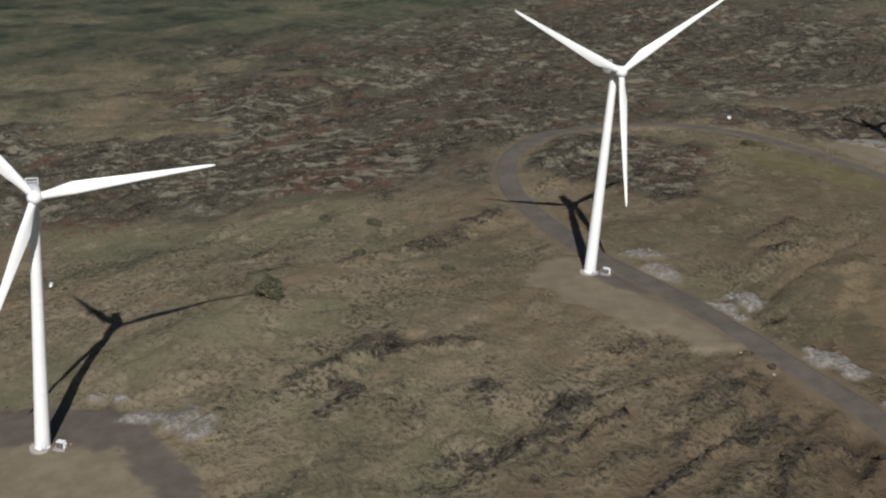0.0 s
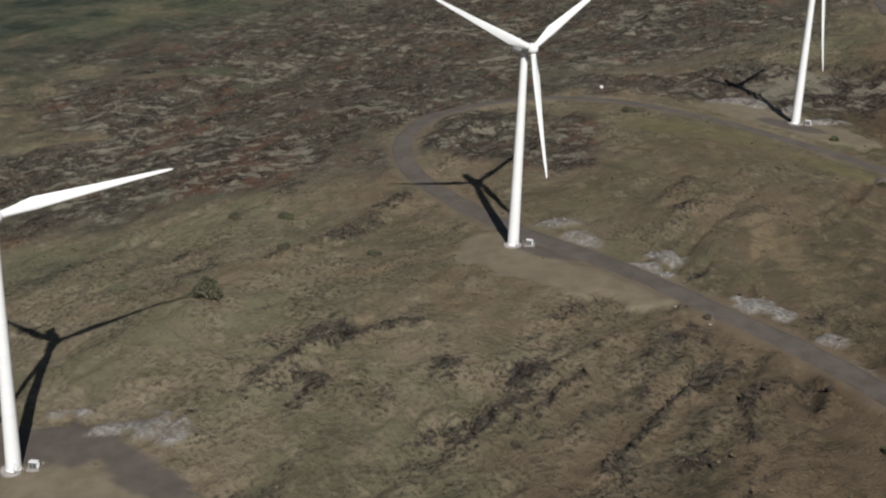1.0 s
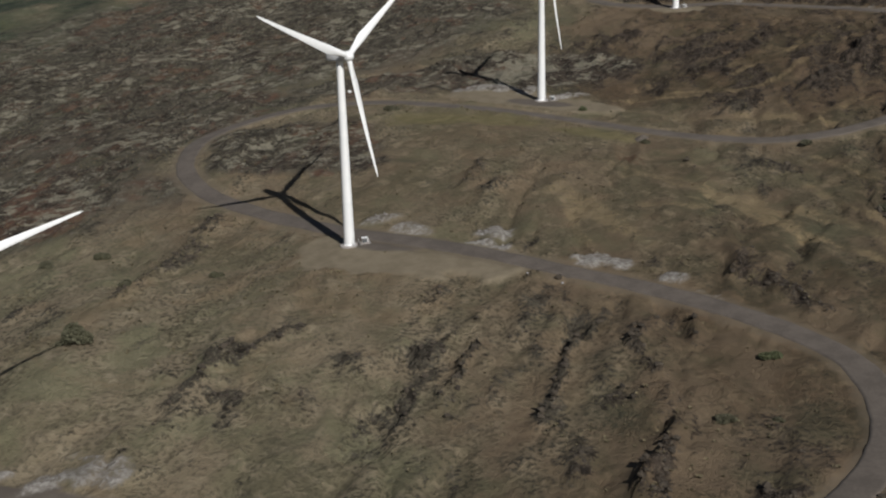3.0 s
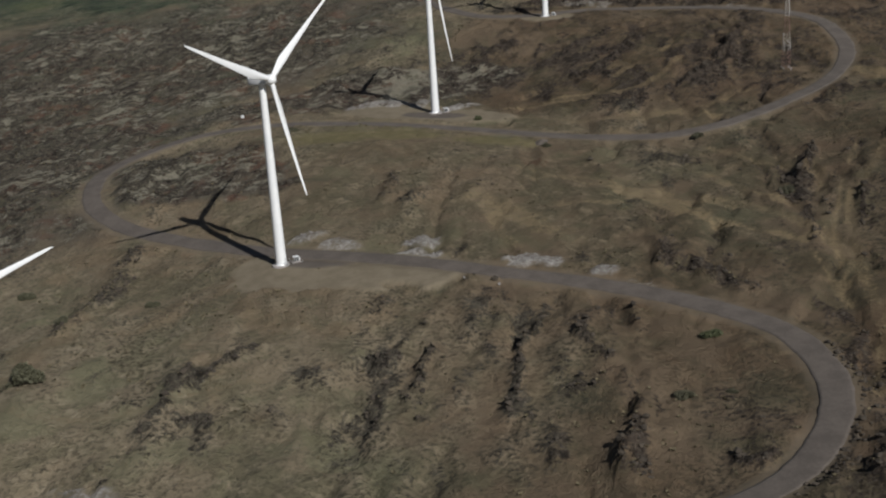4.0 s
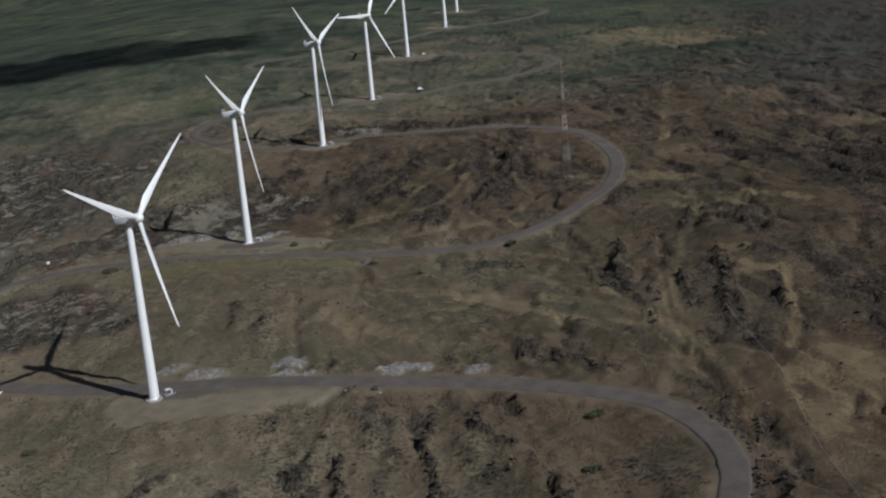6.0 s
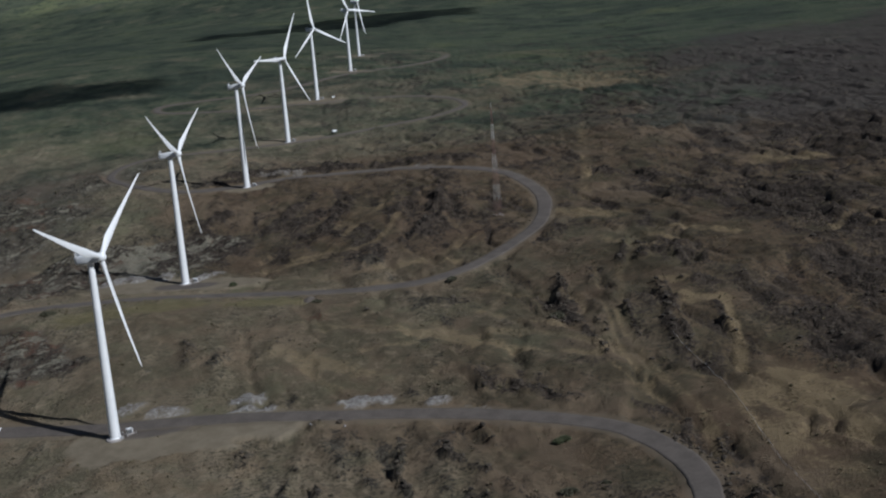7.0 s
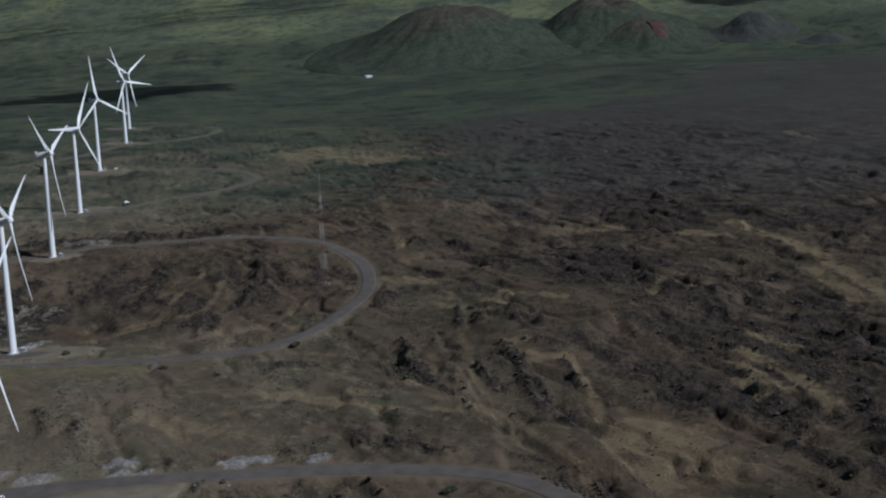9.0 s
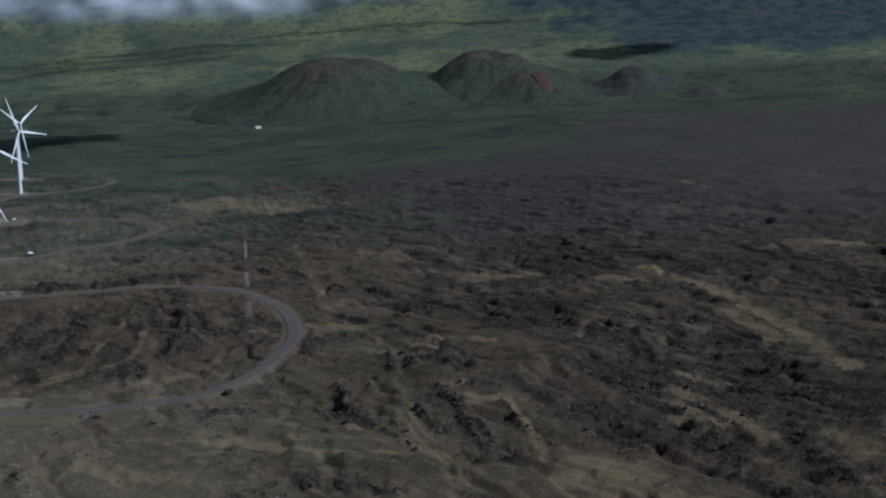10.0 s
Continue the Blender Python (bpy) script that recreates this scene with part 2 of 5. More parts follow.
BANDS_A = [
    ((463, 313, 467, 246, 466, 206, 455, 133, 453, 83, 431, 17), 6.0, 1.20), ((446, 169, 439, 95), 5.9, 1.04),
    ((343, 45, 346, 17, 341, -49), 4.5, 1.10), ((357, 60, 369, 28), 5.6, 1.04), ((326, 8, 325, -20), 5.3, 1.17),
    ((249, 81, 264, 67, 261, 23, 255, -6), 3.5, 1.17), ((268, 200, 293, 164), 4.5, 1.04), ((242, 112, 251, 100), 5.0, 1.04),
    ((365, -60, 364, -81), 4.4, 1.04), ((240, 989, 303, 891), 70.6, 0.91), ((118, 98, 157, 60, 203, 30), 3.7, 1.04),
    ((99, 221, 144, 215), 5.6, 0.91), ((155, 119, 196, 67), 3.3, 0.78)]
BANDS_B = [
    ((728, 793, 730, 695), 6.1, 1.17), ((641, 357, 625, 304), 4.4, 1.17), ((356, 375, 388, 355), 11.3, 0.78),
    ((211, 283, 243, 263), 14.3, 0.78), ((227, 209, 246, 165), 4.7, 0.78), ((424, 300, 445, 276), 11.2, 0.91),
    ((359, 148, 378, 163), 4.2, 0.78), ((265, -14, 294, -38), 9.4, 0.65), ((339, 150, 380, 213), 4.2, 0.52),
    ((335, 30, 333, -10, 334, -28), 4.1, 0.91), ((247, 196, 264, 168), 5.5, 0.91), ((259, 920, 334, 868), 31.2, 0.78),
    ((217, 160, 212, 101, 212, 31, 219, -8), 1.1, 0.91), ((232, 319, 249, 474, 259, 578), 4.0, 0.65)]
BANDS_C = [
    ((231, 221, 257, 198), 7.5, 0.65), ((214, 116, 216, 46), 1.5, 0.65), ((251, 70, 264, 69), 6.6, 1.04),
    ((205, 20, 215, -7, 224, -28), 2.1, 0.78), ((96, 72, 123, 77), 4.9, 0.65), ((37, 50, 37, 15), 2.2, 0.52),
    ((89, 349, 72, 313), 6.2, 0.59), ((138, 316, 166, 209), 2.4, 0.39), ((-38, 312, -54, 290, -55, 265), 10.8, 0.60),
    ((105, 365, 88, 324, 75, 294), 3.3, 0.70), ((5, 392, 8, 340), 2.2, 0.50)]
BANKS_A = [
    ((-4, 26, 1, 29), 6.5, 0.80), ((14, 21, 24, 19), 6.0, 0.72), ((47, 14, 61, 13), 5.4, 0.95), ((46, 27, 54, 26), 6.0, 0.95),
    ((98, 9, 110, 9), 7.0, 1.00), ((131, 0, 135, 0), 4.1, 0.95), ((144, -9, 154, -12), 1.2, 0.60),
    ((-66, 239, -50, 250, -29, 249), 9.0, 0.80), ((-8, 240, 3, 250), 6.4, 0.90), ((1, 495, 29, 486), 7.8, 0.60),
    ((105, 467, 132, 456), 4.2, 0.60), ((-19, -185, -15, -179, -10, -178), 2.5, 0.95), ((3, -178, 9, -173, 22, -170), 7.0, 0.72),
    ((3, -165, 14, -165), 1.8, 0.70)]
CRAGS = CRAGS_A + CRAGS_B + CRAGS_C + CRAGS_D + CRAGS_E + CRAGS_F + CRAGS_G + CRAGS_H + CRAGS_I
BANDS = BANDS_A + BANDS_B + BANDS_C
BANKS = BANKS_A


KNOLL_GRASS = [(-463, -26, 60, 26, 45), (-390, -19, 46, 16, 45), (-551, -9, 90, 30, 45), (-530, 83, 60, 22, 45), (-426, 143, 30, 12, 45)]
HEATHS = [(-98, 108, 46, 30, -25), (-62, 292, 48, 34, 10), (-20, 318, 26, 22, 0), (-120, 250, 60, 26, 15)]

TRAILS = [[(75.8, 104), (99.4, 110.4), (131.2, 91.6), (159, 83.7), (183.7, 68.3), (206.3, 33.5), (223.3, 8.5)],
    [(227.6, 143.7), (221.4, 91.4), (217, 62), (220.2, 25.3), (225.3, 6.6), (238.4, -7.7)],
    [(223.3, 8.5), (227.6, -21.9), (231.6, -48.8), (230.6, -89.2)],
    [(22.5, 250.1), (60.8, 263), (95.2, 270.9), (109.5, 319.9)],
    [(27.1, 225.9), (58.9, 218.2), (99.2, 212.7), (125.7, 223.7), (159.7, 258.2)]]
TRAILS = TRAILS + [
    [(203.3, 116.6), (204.6, 85), (207.3, 56.8), (213.2, 30.3), (220.4, 4.8), (227.6, -15.9)],
    [(113.3, 86.3), (149.7, 82.6), (187.5, 61.7), (210.3, 32.3)],
    [(-57.6, -119.9), (-42.4, -126.7), (-25.6, -131), (6.4, -122.6), (39.3, -94.7)],
    [(149.4, 159.7), (169.8, 140.4), (190.3, 127.5), (204, 104)],
    [(61.5, 124.3), (95.4, 105.2), (124.8, 96.1)],
    [(-29.7, 328.4), (-22.3, 318.3), (-16.1, 331.7), (-23.5, 342.6)],
    [(72, 54.4), (83.4, 34.6), (93, 23.9)]]


def trail_share(x, y):
    out = np.zeros(x.shape)
    for pts in TRAILS:
        line = smooth_line(pts, 2.0)
        lo, hi = line.min(0) - 8, line.max(0) + 8
        m = (x > lo[0]) & (x < hi[0]) & (y > lo[1]) & (y < hi[1])
        if m.any():
            d = np.full(m.sum(), 99.0)
            for q in line:
                d = np.minimum(d, np.hypot(x[m] - q[0], y[m] - q[1]))
            out[m] = np.maximum(out[m], ramp(d, 4.2, 1.2))
    return out


def patches(x, y, table, soft=0.5):
    """1 in the middle of the patches, 0 outside them."""
    out = np.zeros(x.shape)
    for px, py, length, width, turn in table:
        r = 3 * max(length, width)
        m = (np.abs(x - px) < r) & (np.abs(y - py) < r)
        if not m.any():
            continue
        c, s = math.cos(radians(turn)), math.sin(radians(turn))
        dx, dy = x[m] - px, y[m] - py
        u, v = (dx * c + dy * s) / (length * 1.25), (-dx * s + dy * c) / (width * 1.25)
        out[m] = np.maximum(out[m], np.exp(-(u * u + v * v) * 0.9))
    return out


def stroke_share(x, y, table, seed):
    """The strength of the strokes near each point, with ragged edges, and 0 elsewhere."""
    out = np.zeros(x.shape)
    jag = fbm(x, y, 9, 4, seed, 0.65) - 0.5
    for flat, half, strength in table:
        p = np.array(flat, float).reshape(-1, 2)
        lo, hi = p.min(0) - half * 2 - 4, p.max(0) + half * 2 + 4
        m = (x > lo[0]) & (x < hi[0]) & (y > lo[1]) & (y < hi[1])
        if not m.any():
            continue
        qx, qy, d = x[m], y[m], np.full(m.sum(), 99.0)
        for a, b in zip(p, p[1:]):
            v = b - a
            t = np.clip(((qx - a[0]) * v[0] + (qy - a[1]) * v[1]) / (v @ v + 1e-6), 0, 1)
            d = np.minimum(d, np.hypot(qx - a[0] - t * v[0], qy - a[1] - t * v[1]))
        out[m] = np.maximum(out[m], strength * ramp(d + jag[m] * (half * 1.4 + 1.6), half * 1.35, half * 0.3))
    return out


def cover(x, y):
    """What covers the ground: shares of lava, green, straw, rust, gravel pad, pale rock, meadow and track, and the tone of the earth."""
    wobble = (fbm(x, y, 60, 4, 31, 0.6) - 0.5) * 120
    wobble = wobble + (fbm(x, y, 420, 4, 33, 0.6) - 0.5) * 900 * ramp(np.hypot(x - 50, y - 200), 600, 1500)
    # streaks run down the slope, a little west of south
    al, ac = 0.26 * x - 0.97 * y, 0.97 * x + 0.26 * y
    wx = np.interp(y, [-400, -136, -83, -26, 38, 111, 245, 347, 600, 900], [-330, -244, -209, -179, -125, -150, -150, -120, -90, -60])
    west = ramp(wx - x + wobble * 0.8, -40, 50) * ramp(x + wobble, -760, -430) * ramp(640 - y + wobble * 1.5, -120, 200)
    west = west * (1 - 0.85 * ramp(patches(x, y, KNOLL_GRASS) + (fbm(x, y, 36, 4, 39, 0.6) - 0.5) * 1.1, 0.25, 0.6))
    west = np.maximum(west, 0.9 * ramp(patches(x, y, HEATHS) + (fbm(x, y, 30, 4, 37, 0.6) - 0.5) * 0.9, 0.25, 0.6))
    ex = np.interp(y, [-400, -120, -30, 64, 183, 356, 661, 1047, 1334, 1500, 2500], [380, 345, 300, 245, 240, 262, 310, 400, 660, 1000, 1700])
    east = ramp(x - ex + wobble * 1.2, -70, 70) * ramp(2100 - y + wobble * 2, -300, 500)
    dark = 0.7 * patches(x, y, DARK_C)
    broken = stroke_share(x, y, CRAGS, 251)
    bands = stroke_share(x, y, BANDS, 257)
    warp = (fbm(x, y, 30, 3, 35) - 0.5) * 22
    m1 = fbm((al + warp) * 0.32, ac + warp, 26, 5, 41, 0.62)
    m2 = fbm(al * 0.35 + warp * 0.3, ac + warp * 0.2, 8, 4, 43, 0.62)
    fine = fbm(x, y, 5, 3, 47, 0.6)
    mid_east = ramp(x, 20, 240) * ramp(480 - y, -60, 160)
    base = np.maximum(np.maximum(west * 0.78, east * (0.61 + 0.18 * ramp(x, 310, 430))), 0.13 + 0.16 * mid_east)
    s = 0.306 * x + 0.952 * y
    upland = ramp(s, 2200, 2800)
    big = fbm((al + warp * 2) * 0.55, ac + warp * 2, 60, 5, 45, 0.55)
    lava = base + (m1 - 0.5) * (0.85 + 0.4 * east) + (m2 - 0.5) * 1.15 + (fine - 0.5) * 0.75 + dark * (0.72 * m2 - 0.08) + broken * (0.20 + 0.85 * m2) + (big - 0.5) * 1.1 * east
    lava = (lava + 0.31 * ramp(y, 210, 280) * ramp(x, -110, -10) * (1 - east)) * (1 - 0.95 * upland)
    rough = np.clip(1.6 * (base - 0.17) + dark * 0.8 + (m1 - 0.5) * 2.2 + (big - 0.5) * 1.2 + 0.25, 0, 1)
    beyond = x - np.interp(y, [-160, -117, -68, -28, -22], [254, 248.6, 247.3, 246.4, 245.0])
    field = ramp(beyond, -0.4, 0.8) * ramp(26 - beyond + (m1 - 0.5) * 24, 0, 16) * ramp(y, -175, -140) * ramp(-y + (fine - 0.5) * 6, 18, 26)
    st = np.maximum(np.maximum(patches(x, y, STRAW), bands), field * (0.35 + 0.9 * m1))
    lava = lava * (1 - 0.6 * field)
    flecks = ramp(fbm((x * 0.74 + y * 0.67) * 0.55, x * 0.67 - y * 0.74, 4.2, 3, 61, 0.65), 0.48, 0.64) * ramp(fbm(x, y, 42, 3, 65), 0.40, 0.58)
    straw = st * np.clip(0.15 + 1.5 * m2 + 0.9 * (fine - 0.5), 0, 1.3) + 1.05 * west * flecks + np.maximum(east, 0.6 * mid_east) * ramp(big, 0.52, 0.40) * ramp(m2, 0.36, 0.6) * (0.50 - 0.3 * ramp(x, 350, 550))
    trail = trail_share(x, y)
    lava = np.clip(lava - 0.55 * st - 0.6 * trail, 0, 1)
    cut = ramp(ridged((al + (fbm(x, y, 40, 3, 105) - 0.5) * 45) * 0.16, ac + (fbm(x, y, 40, 3, 105) - 0.5) * 30, 17, 3, 181), 0.74, 0.92)
    lava = np.clip(lava + 0.5 * cut * ramp(x, -40, 90) * m2 * 1.6, 0, 1)
    straw = straw + 0.62 * trail
    far = ramp(y + 0.25 * x + wobble * 3, 850, 2200)
    green = np.maximum(0.72 * ramp(-x + wobble * 1.6, 300, 700), ramp(y - 0.5 * x + wobble * 2.2, 380, 1250) * (1 - 0.85 * east))
    green = np.maximum(green, far * (0.9 - 0.15 * east))
    green = np.maximum(green, 0.62 * ramp(y + wobble, 470, 760) * ramp(520 - x + wobble, -120, 160))
    green = np.maximum(green, 0.45 * ramp(patches(x, y, KNOLL_GRASS), 0.15, 0.6))
    slate = ramp(x - 0.55 * y + wobble * 2, -250, 500) * far * (1 - upland)
    green = green * (1 - 0.35 * slate)
    lava = lava * (1 - 0.55 * far * (1 - 0.7 * slate)) + 0.12 * slate
    green = np.clip(green * (0.35 + 1.2 * fbm(x, y, 90, 5, 71, 0.6) * 0.55 + 0.28) + (m1 - 0.5) * 0.3 + 0.22 * ramp(fbm(x, y, 80, 4, 73), 0.5, 0.72), 0, 1)
    rust = np.clip(patches(x, y, RUST) * (0.2 + 1.3 * m2) + west * ramp(fbm(x, y, 24, 5, 81, 0.65), 0.46, 0.58) * 1.15 - 0.1, 0, 1) * (1 - upland)
    d = road_distance(x, y)
    track = ramp(d + (fine - 0.5) * 4, 10.5, 4.6)
    pad = np.maximum(ramp(patches(x, y, PADS) + (fine - 0.5) * 0.16, 0.3, 0.42), ramp(stroke_share(x, y, PAD_LINES, 271), 0.15, 0.5))
    pale = ramp(stroke_share(x, y, BANKS, 263) * (0.45 + 1.1 * fbm(x, y, 5, 4, 91, 0.65)), 0.2, 0.9) * ramp(d, 4.6, 6.0)
    yard = np.maximum(ramp(patches(x, y, YARDS) + (fine - 0.5) * 0.16, 0.28, 0.42), ramp(stroke_share(x, y, YARD_LINES, 273), 0.15, 0.5))
    pad = np.maximum(pad, yard)
    meadow = 0.85 * ramp(patches(x, y, MEADOWS) + (fine - 0.5) * 0.5, 0.2, 0.7)
    works = np.maximum(np.maximum(track, pad), meadow)
    lava = lava * (1 - works) * (1 - 0.5 * pale)
    # the earth darkens to the east and is palest on the western grass
    tone = np.clip(0.60 - 0.0018 * np.clip(x, -140, 600) + 0.0002 * y + 0.38 * ramp(-y, -20, 110) * ramp(170 - x, 0, 120) + (m1 - 0.5) * 0.9 - 0.62 * ramp(y, 205, 280) * ramp(x, -110, 0) * ramp(560 - y, 0, 90) - 0.40 * west + 0.20 * ramp(y + wobble, 470, 720) * ramp(480 - x + wobble, -100, 150) - 0.12 * ramp(x, 60, 300), 0, 1)
    crag = np.clip(broken, 0, 1) * ramp(m2, 0.30, 0.55) * (1 - works)
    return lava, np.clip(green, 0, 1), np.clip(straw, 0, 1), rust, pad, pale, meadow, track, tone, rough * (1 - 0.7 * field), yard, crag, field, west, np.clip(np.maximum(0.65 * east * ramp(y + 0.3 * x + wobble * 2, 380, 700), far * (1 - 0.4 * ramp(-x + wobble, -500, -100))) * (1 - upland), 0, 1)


def ground_z(x, y, shares=None):
    """Height of the ground with its relief."""
    x, y = np.asarray(x, float), np.asarray(y, float)
    lava, green, straw, rust, pad, pale, meadow, track, tone, rough, yard, crag, field, west, plain_share = cover(x, y) if shares is None else shares
    calm = 1 - np.maximum(np.maximum(track, pad), np.maximum(0.8 * meadow, 0.75 * field))
    near = ramp(np.hypot(x - 40, y - 200), 1700, 700)
    al, ac = 0.26 * x - 0.97 * y, 0.97 * x + 0.26 * y
    warp = (fbm(x, y, 40, 3, 105) - 0.5) * 30
    z = land(x, y)
    z = z + calm * near * (7.5 * (fbm((al + warp) * 0.35, ac + warp, 40, 5, 101, 0.58) - 0.5)
                           + 7.0 * ramp(x, 190, 340) * (ridged((al + warp) * 0.6, ac + warp, 44, 4, 161) - 0.55)
                           + 2.6 * crag * ridged(al * 0.5, ac, 5, 2, 171)
                           + (3.8 + 0.6 * ramp(x, 200, 340)) * (0.4 + lava) * (ridged((al + warp) * 0.32, ac + warp, 20, 3, 111) - 0.55)
                           + (2.2 - 0.2 * ramp(x, 210, 330)) * lava * (ridged(al * 0.45, ac, 8, 2, 121) - 0.5) + (1.6 - 0.2 * ramp(x, 210, 330)) * lava * (ridged(al * 0.4, ac, 4.4, 2, 123) - 0.5)
                           + 1.1 * (fbm(x, y, 8, 3, 131) - 0.5)
                           + 2.0 * ramp(-y, -30, 60) * (ridged((al + warp) * 0.2, ac + warp * 0.6, 15, 3, 191) - 0.55)
                           + 2.4 * pale * (0.6 + 0.5 * (fbm(x, y, 4, 3, 141) - 0.5)))
    gully = ridged((al + warp * 1.5) * 0.16, ac + warp, 17, 3, 181)
    z = z - calm * near * 2.6 * ramp(gully, 0.70, 0.90) * ramp(x, -40, 90)
    z = z + 0.9 * pad * (1 - track)
    far = ramp(np.hypot(x - 40, y - 200), 900, 2200)
    z = z + far * 20 * (ridged(x, y, 420, 4, 151) - 0.55)
    return z


# ------------------------------------------------------------------ material helpers
def nodes_of(name):
    m = bpy.data.materials.new(name)
    m.use_nodes = True
    return m, m.node_tree.nodes, m.node_tree.links, m.node_tree.nodes["Principled BSDF"]


def noise_node(n, l, scale, detail=4.0, rough=0.55, coord="Object"):
    tc = n.new("ShaderNodeTexCoord")
    t = n.new("ShaderNodeTexNoise")
    t.inputs["Scale"].default_value = scale
    t.inputs["Detail"].default_value = detail
    t.inputs["Roughness"].default_value = rough
    l.new(tc.outputs[coord], t.inputs["Vector"])
    return t.outputs["Fac"]


def mapped(n, l, value, a, b, lo=0.0, hi=1.0):
    r = n.new("ShaderNodeMapRange")
    r.interpolation_type = "SMOOTHSTEP"
    for key, v in (("From Min", a), ("From Max", b), ("To Min", lo), ("To Max", hi)):
        r.inputs[key].default_value = v
    l.new(value, r.inputs["Value"])
    return r.outputs["Result"]


def maths(n, l, op, a, b):
    m = n.new("ShaderNodeMath")
    m.operation = op
    for k, v in enumerate((a, b)):
        if isinstance(v, (int, float)):
            m.inputs[k].default_value = v
        else:
            l.new(v, m.inputs[k])
    return m.outputs[0]


def blend(n, l, fac, a, b):
    m = n.new("ShaderNodeMix")
    m.data_type = "RGBA"
    for key, v in ((0, fac), (6, a), (7, b)):
        if isinstance(v, (int, float)):
            m.inputs[key].default_value = v
        elif isinstance(v, tuple):
            m.inputs[key].default_value = (*v, 1)
        else:
            l.new(v, m.inputs[key])
    return m.outputs[2]


def bumped(n, l, bsdf, height, strength=0.4, distance=0.1):
    b = n.new("ShaderNodeBump")
    b.inputs["Strength"].default_value = strength
    b.inputs["Distance"].default_value = distance
    l.new(height, b.inputs["Height"])
    l.new(b.outputs["Normal"], bsdf.inputs["Normal"])


def plain(name, dark, light, scale, rough=0.8, metal=0.0, bump=0.2, distance=0.05, coord="Object", detail=5.0):
    """A surface whose colour wanders between two tones at two scales."""
    m, n, l, p = nodes_of(name)
    big = noise_node(n, l, scale, detail, 0.6, coord)
    small = noise_node(n, l, scale * 9, 3.0, 0.6, coord)
    f = maths(n, l, "ADD", maths(n, l, "MULTIPLY", big, 0.65), maths(n, l, "MULTIPLY", small, 0.35))
    l.new(blend(n, l, mapped(n, l, f, 0.36, 0.64), dark, light), p.inputs["Base Color"])
    p.inputs["Roughness"].default_value = rough
    p.inputs["Metallic"].default_value = metal
    if bump:
        bumped(n, l, p, small, bump, distance)
    return m


def ground_material():
    m, n, l, p = nodes_of("ground")
    a1, a2, a3, a4, a5, a6, a7, a8 = (n.new("ShaderNodeAttribute") for k in range(8))
    a8.attribute_name = "plain"
    a7.attribute_name = "heath"
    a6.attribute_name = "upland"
    a5.attribute_name = "yard"
    a4.attribute_name = "rough"
    a1.attribute_name, a2.attribute_name, a3.attribute_name = "cover", "works", "tone"
    s1, s2 = n.new("ShaderNodeSeparateColor"), n.new("ShaderNodeSeparateColor")
    l.new(a1.outputs["Color"], s1.inputs[0])
    l.new(a2.outputs["Color"], s2.inputs[0])
    broad = noise_node(n, l, 0.03, 7, 0.62)
    mid = noise_node(n, l, 0.14, 6, 0.65)
    fine = noise_node(n, l, 0.55, 5, 0.68)
    grit = noise_node(n, l, 1.5, 4, 0.65)

    def jitter(value, amount):
        return maths(n, l, "ADD", value, maths(n, l, "MULTIPLY", maths(n, l, "SUBTRACT", fine, 0.5), amount))

    # dry grass and earth
    tan = blend(n, l, a3.outputs["Fac"], (0.098, 0.069, 0.043), (0.205, 0.168, 0.114))
    olive = blend(n, l, a3.outputs["Fac"], (0.066, 0.052, 0.032), (0.150, 0.132, 0.084))
    earth = blend(n, l, mapped(n, l, broad, 0.40, 0.60), olive, tan)
    earth = blend(n, l, mapped(n, l, mid, 0.48, 0.66, 0, 0.85), earth, blend(n, l, a3.outputs["Fac"], (0.138, 0.101, 0.062), (0.255, 0.214, 0.148)))
    speck = maths(n, l, "MULTIPLY", mapped(n, l, fine, 0.47, 0.60), mapped(n, l, a4.outputs["Fac"], 0.1, 0.8, 0.36, 0.9))
    earth = blend(n, l, speck, earth, (0.040, 0.034, 0.022))
    ochre = noise_node(n, l, 0.016, 5, 0.6)
    bare = maths(n, l, "MULTIPLY", mapped(n, l, ochre, 0.50, 0.60), mapped(n, l, a3.outputs["Fac"], 0.65, 0.35, 0, 0.8))
    earth = blend(n, l, bare, earth, blend(n, l, mid, (0.112, 0.082, 0.053), (0.150, 0.112, 0.074)))
    hue = noise_node(n, l, 0.011, 6, 0.62)
    hue2 = noise_node(n, l, 0.045, 5, 0.62)
    sway = maths(n, l, "ADD", maths(n, l, "MULTIPLY", hue, 0.65), maths(n, l, "MULTIPLY", hue2, 0.35))
    sienna = blend(n, l, a3.outputs["Fac"], (0.100, 0.068, 0.045), (0.210, 0.152, 0.095))
    sage = blend(n, l, a3.outputs["Fac"], (0.072, 0.060, 0.036), (0.150, 0.142, 0.086))
    earth = blend(n, l, mapped(n, l, sway, 0.51, 0.61, 0, 0.46), earth, sienna)
    earth = blend(n, l, mapped(n, l, sway, 0.47, 0.39, 0, 0.7), earth, sage)
    moor = blend(n, l, mapped(n, l, sway, 0.40, 0.60), (0.070, 0.068, 0.046), (0.086, 0.072, 0.056))
    moor = blend(n, l, mapped(n, l, mid, 0.50, 0.66, 0, 0.8), moor, (0.052, 0.046, 0.038))
    earth = blend(n, l, mapped(n, l, a7.outputs["Fac"], 0.1, 0.8, 0, 0.85), earth, moor)
    # grey of the far plain, cooled a little: distance haze put into the colour
    far_grey = blend(n, l, mapped(n, l, sway, 0.40, 0.60), (0.047, 0.0475, 0.045), (0.067, 0.064, 0.059))
    far_grey = blend(n, l, mapped(n, l, mid, 0.48, 0.66, 0, 0.6), far_grey, (0.080, 0.074, 0.060))
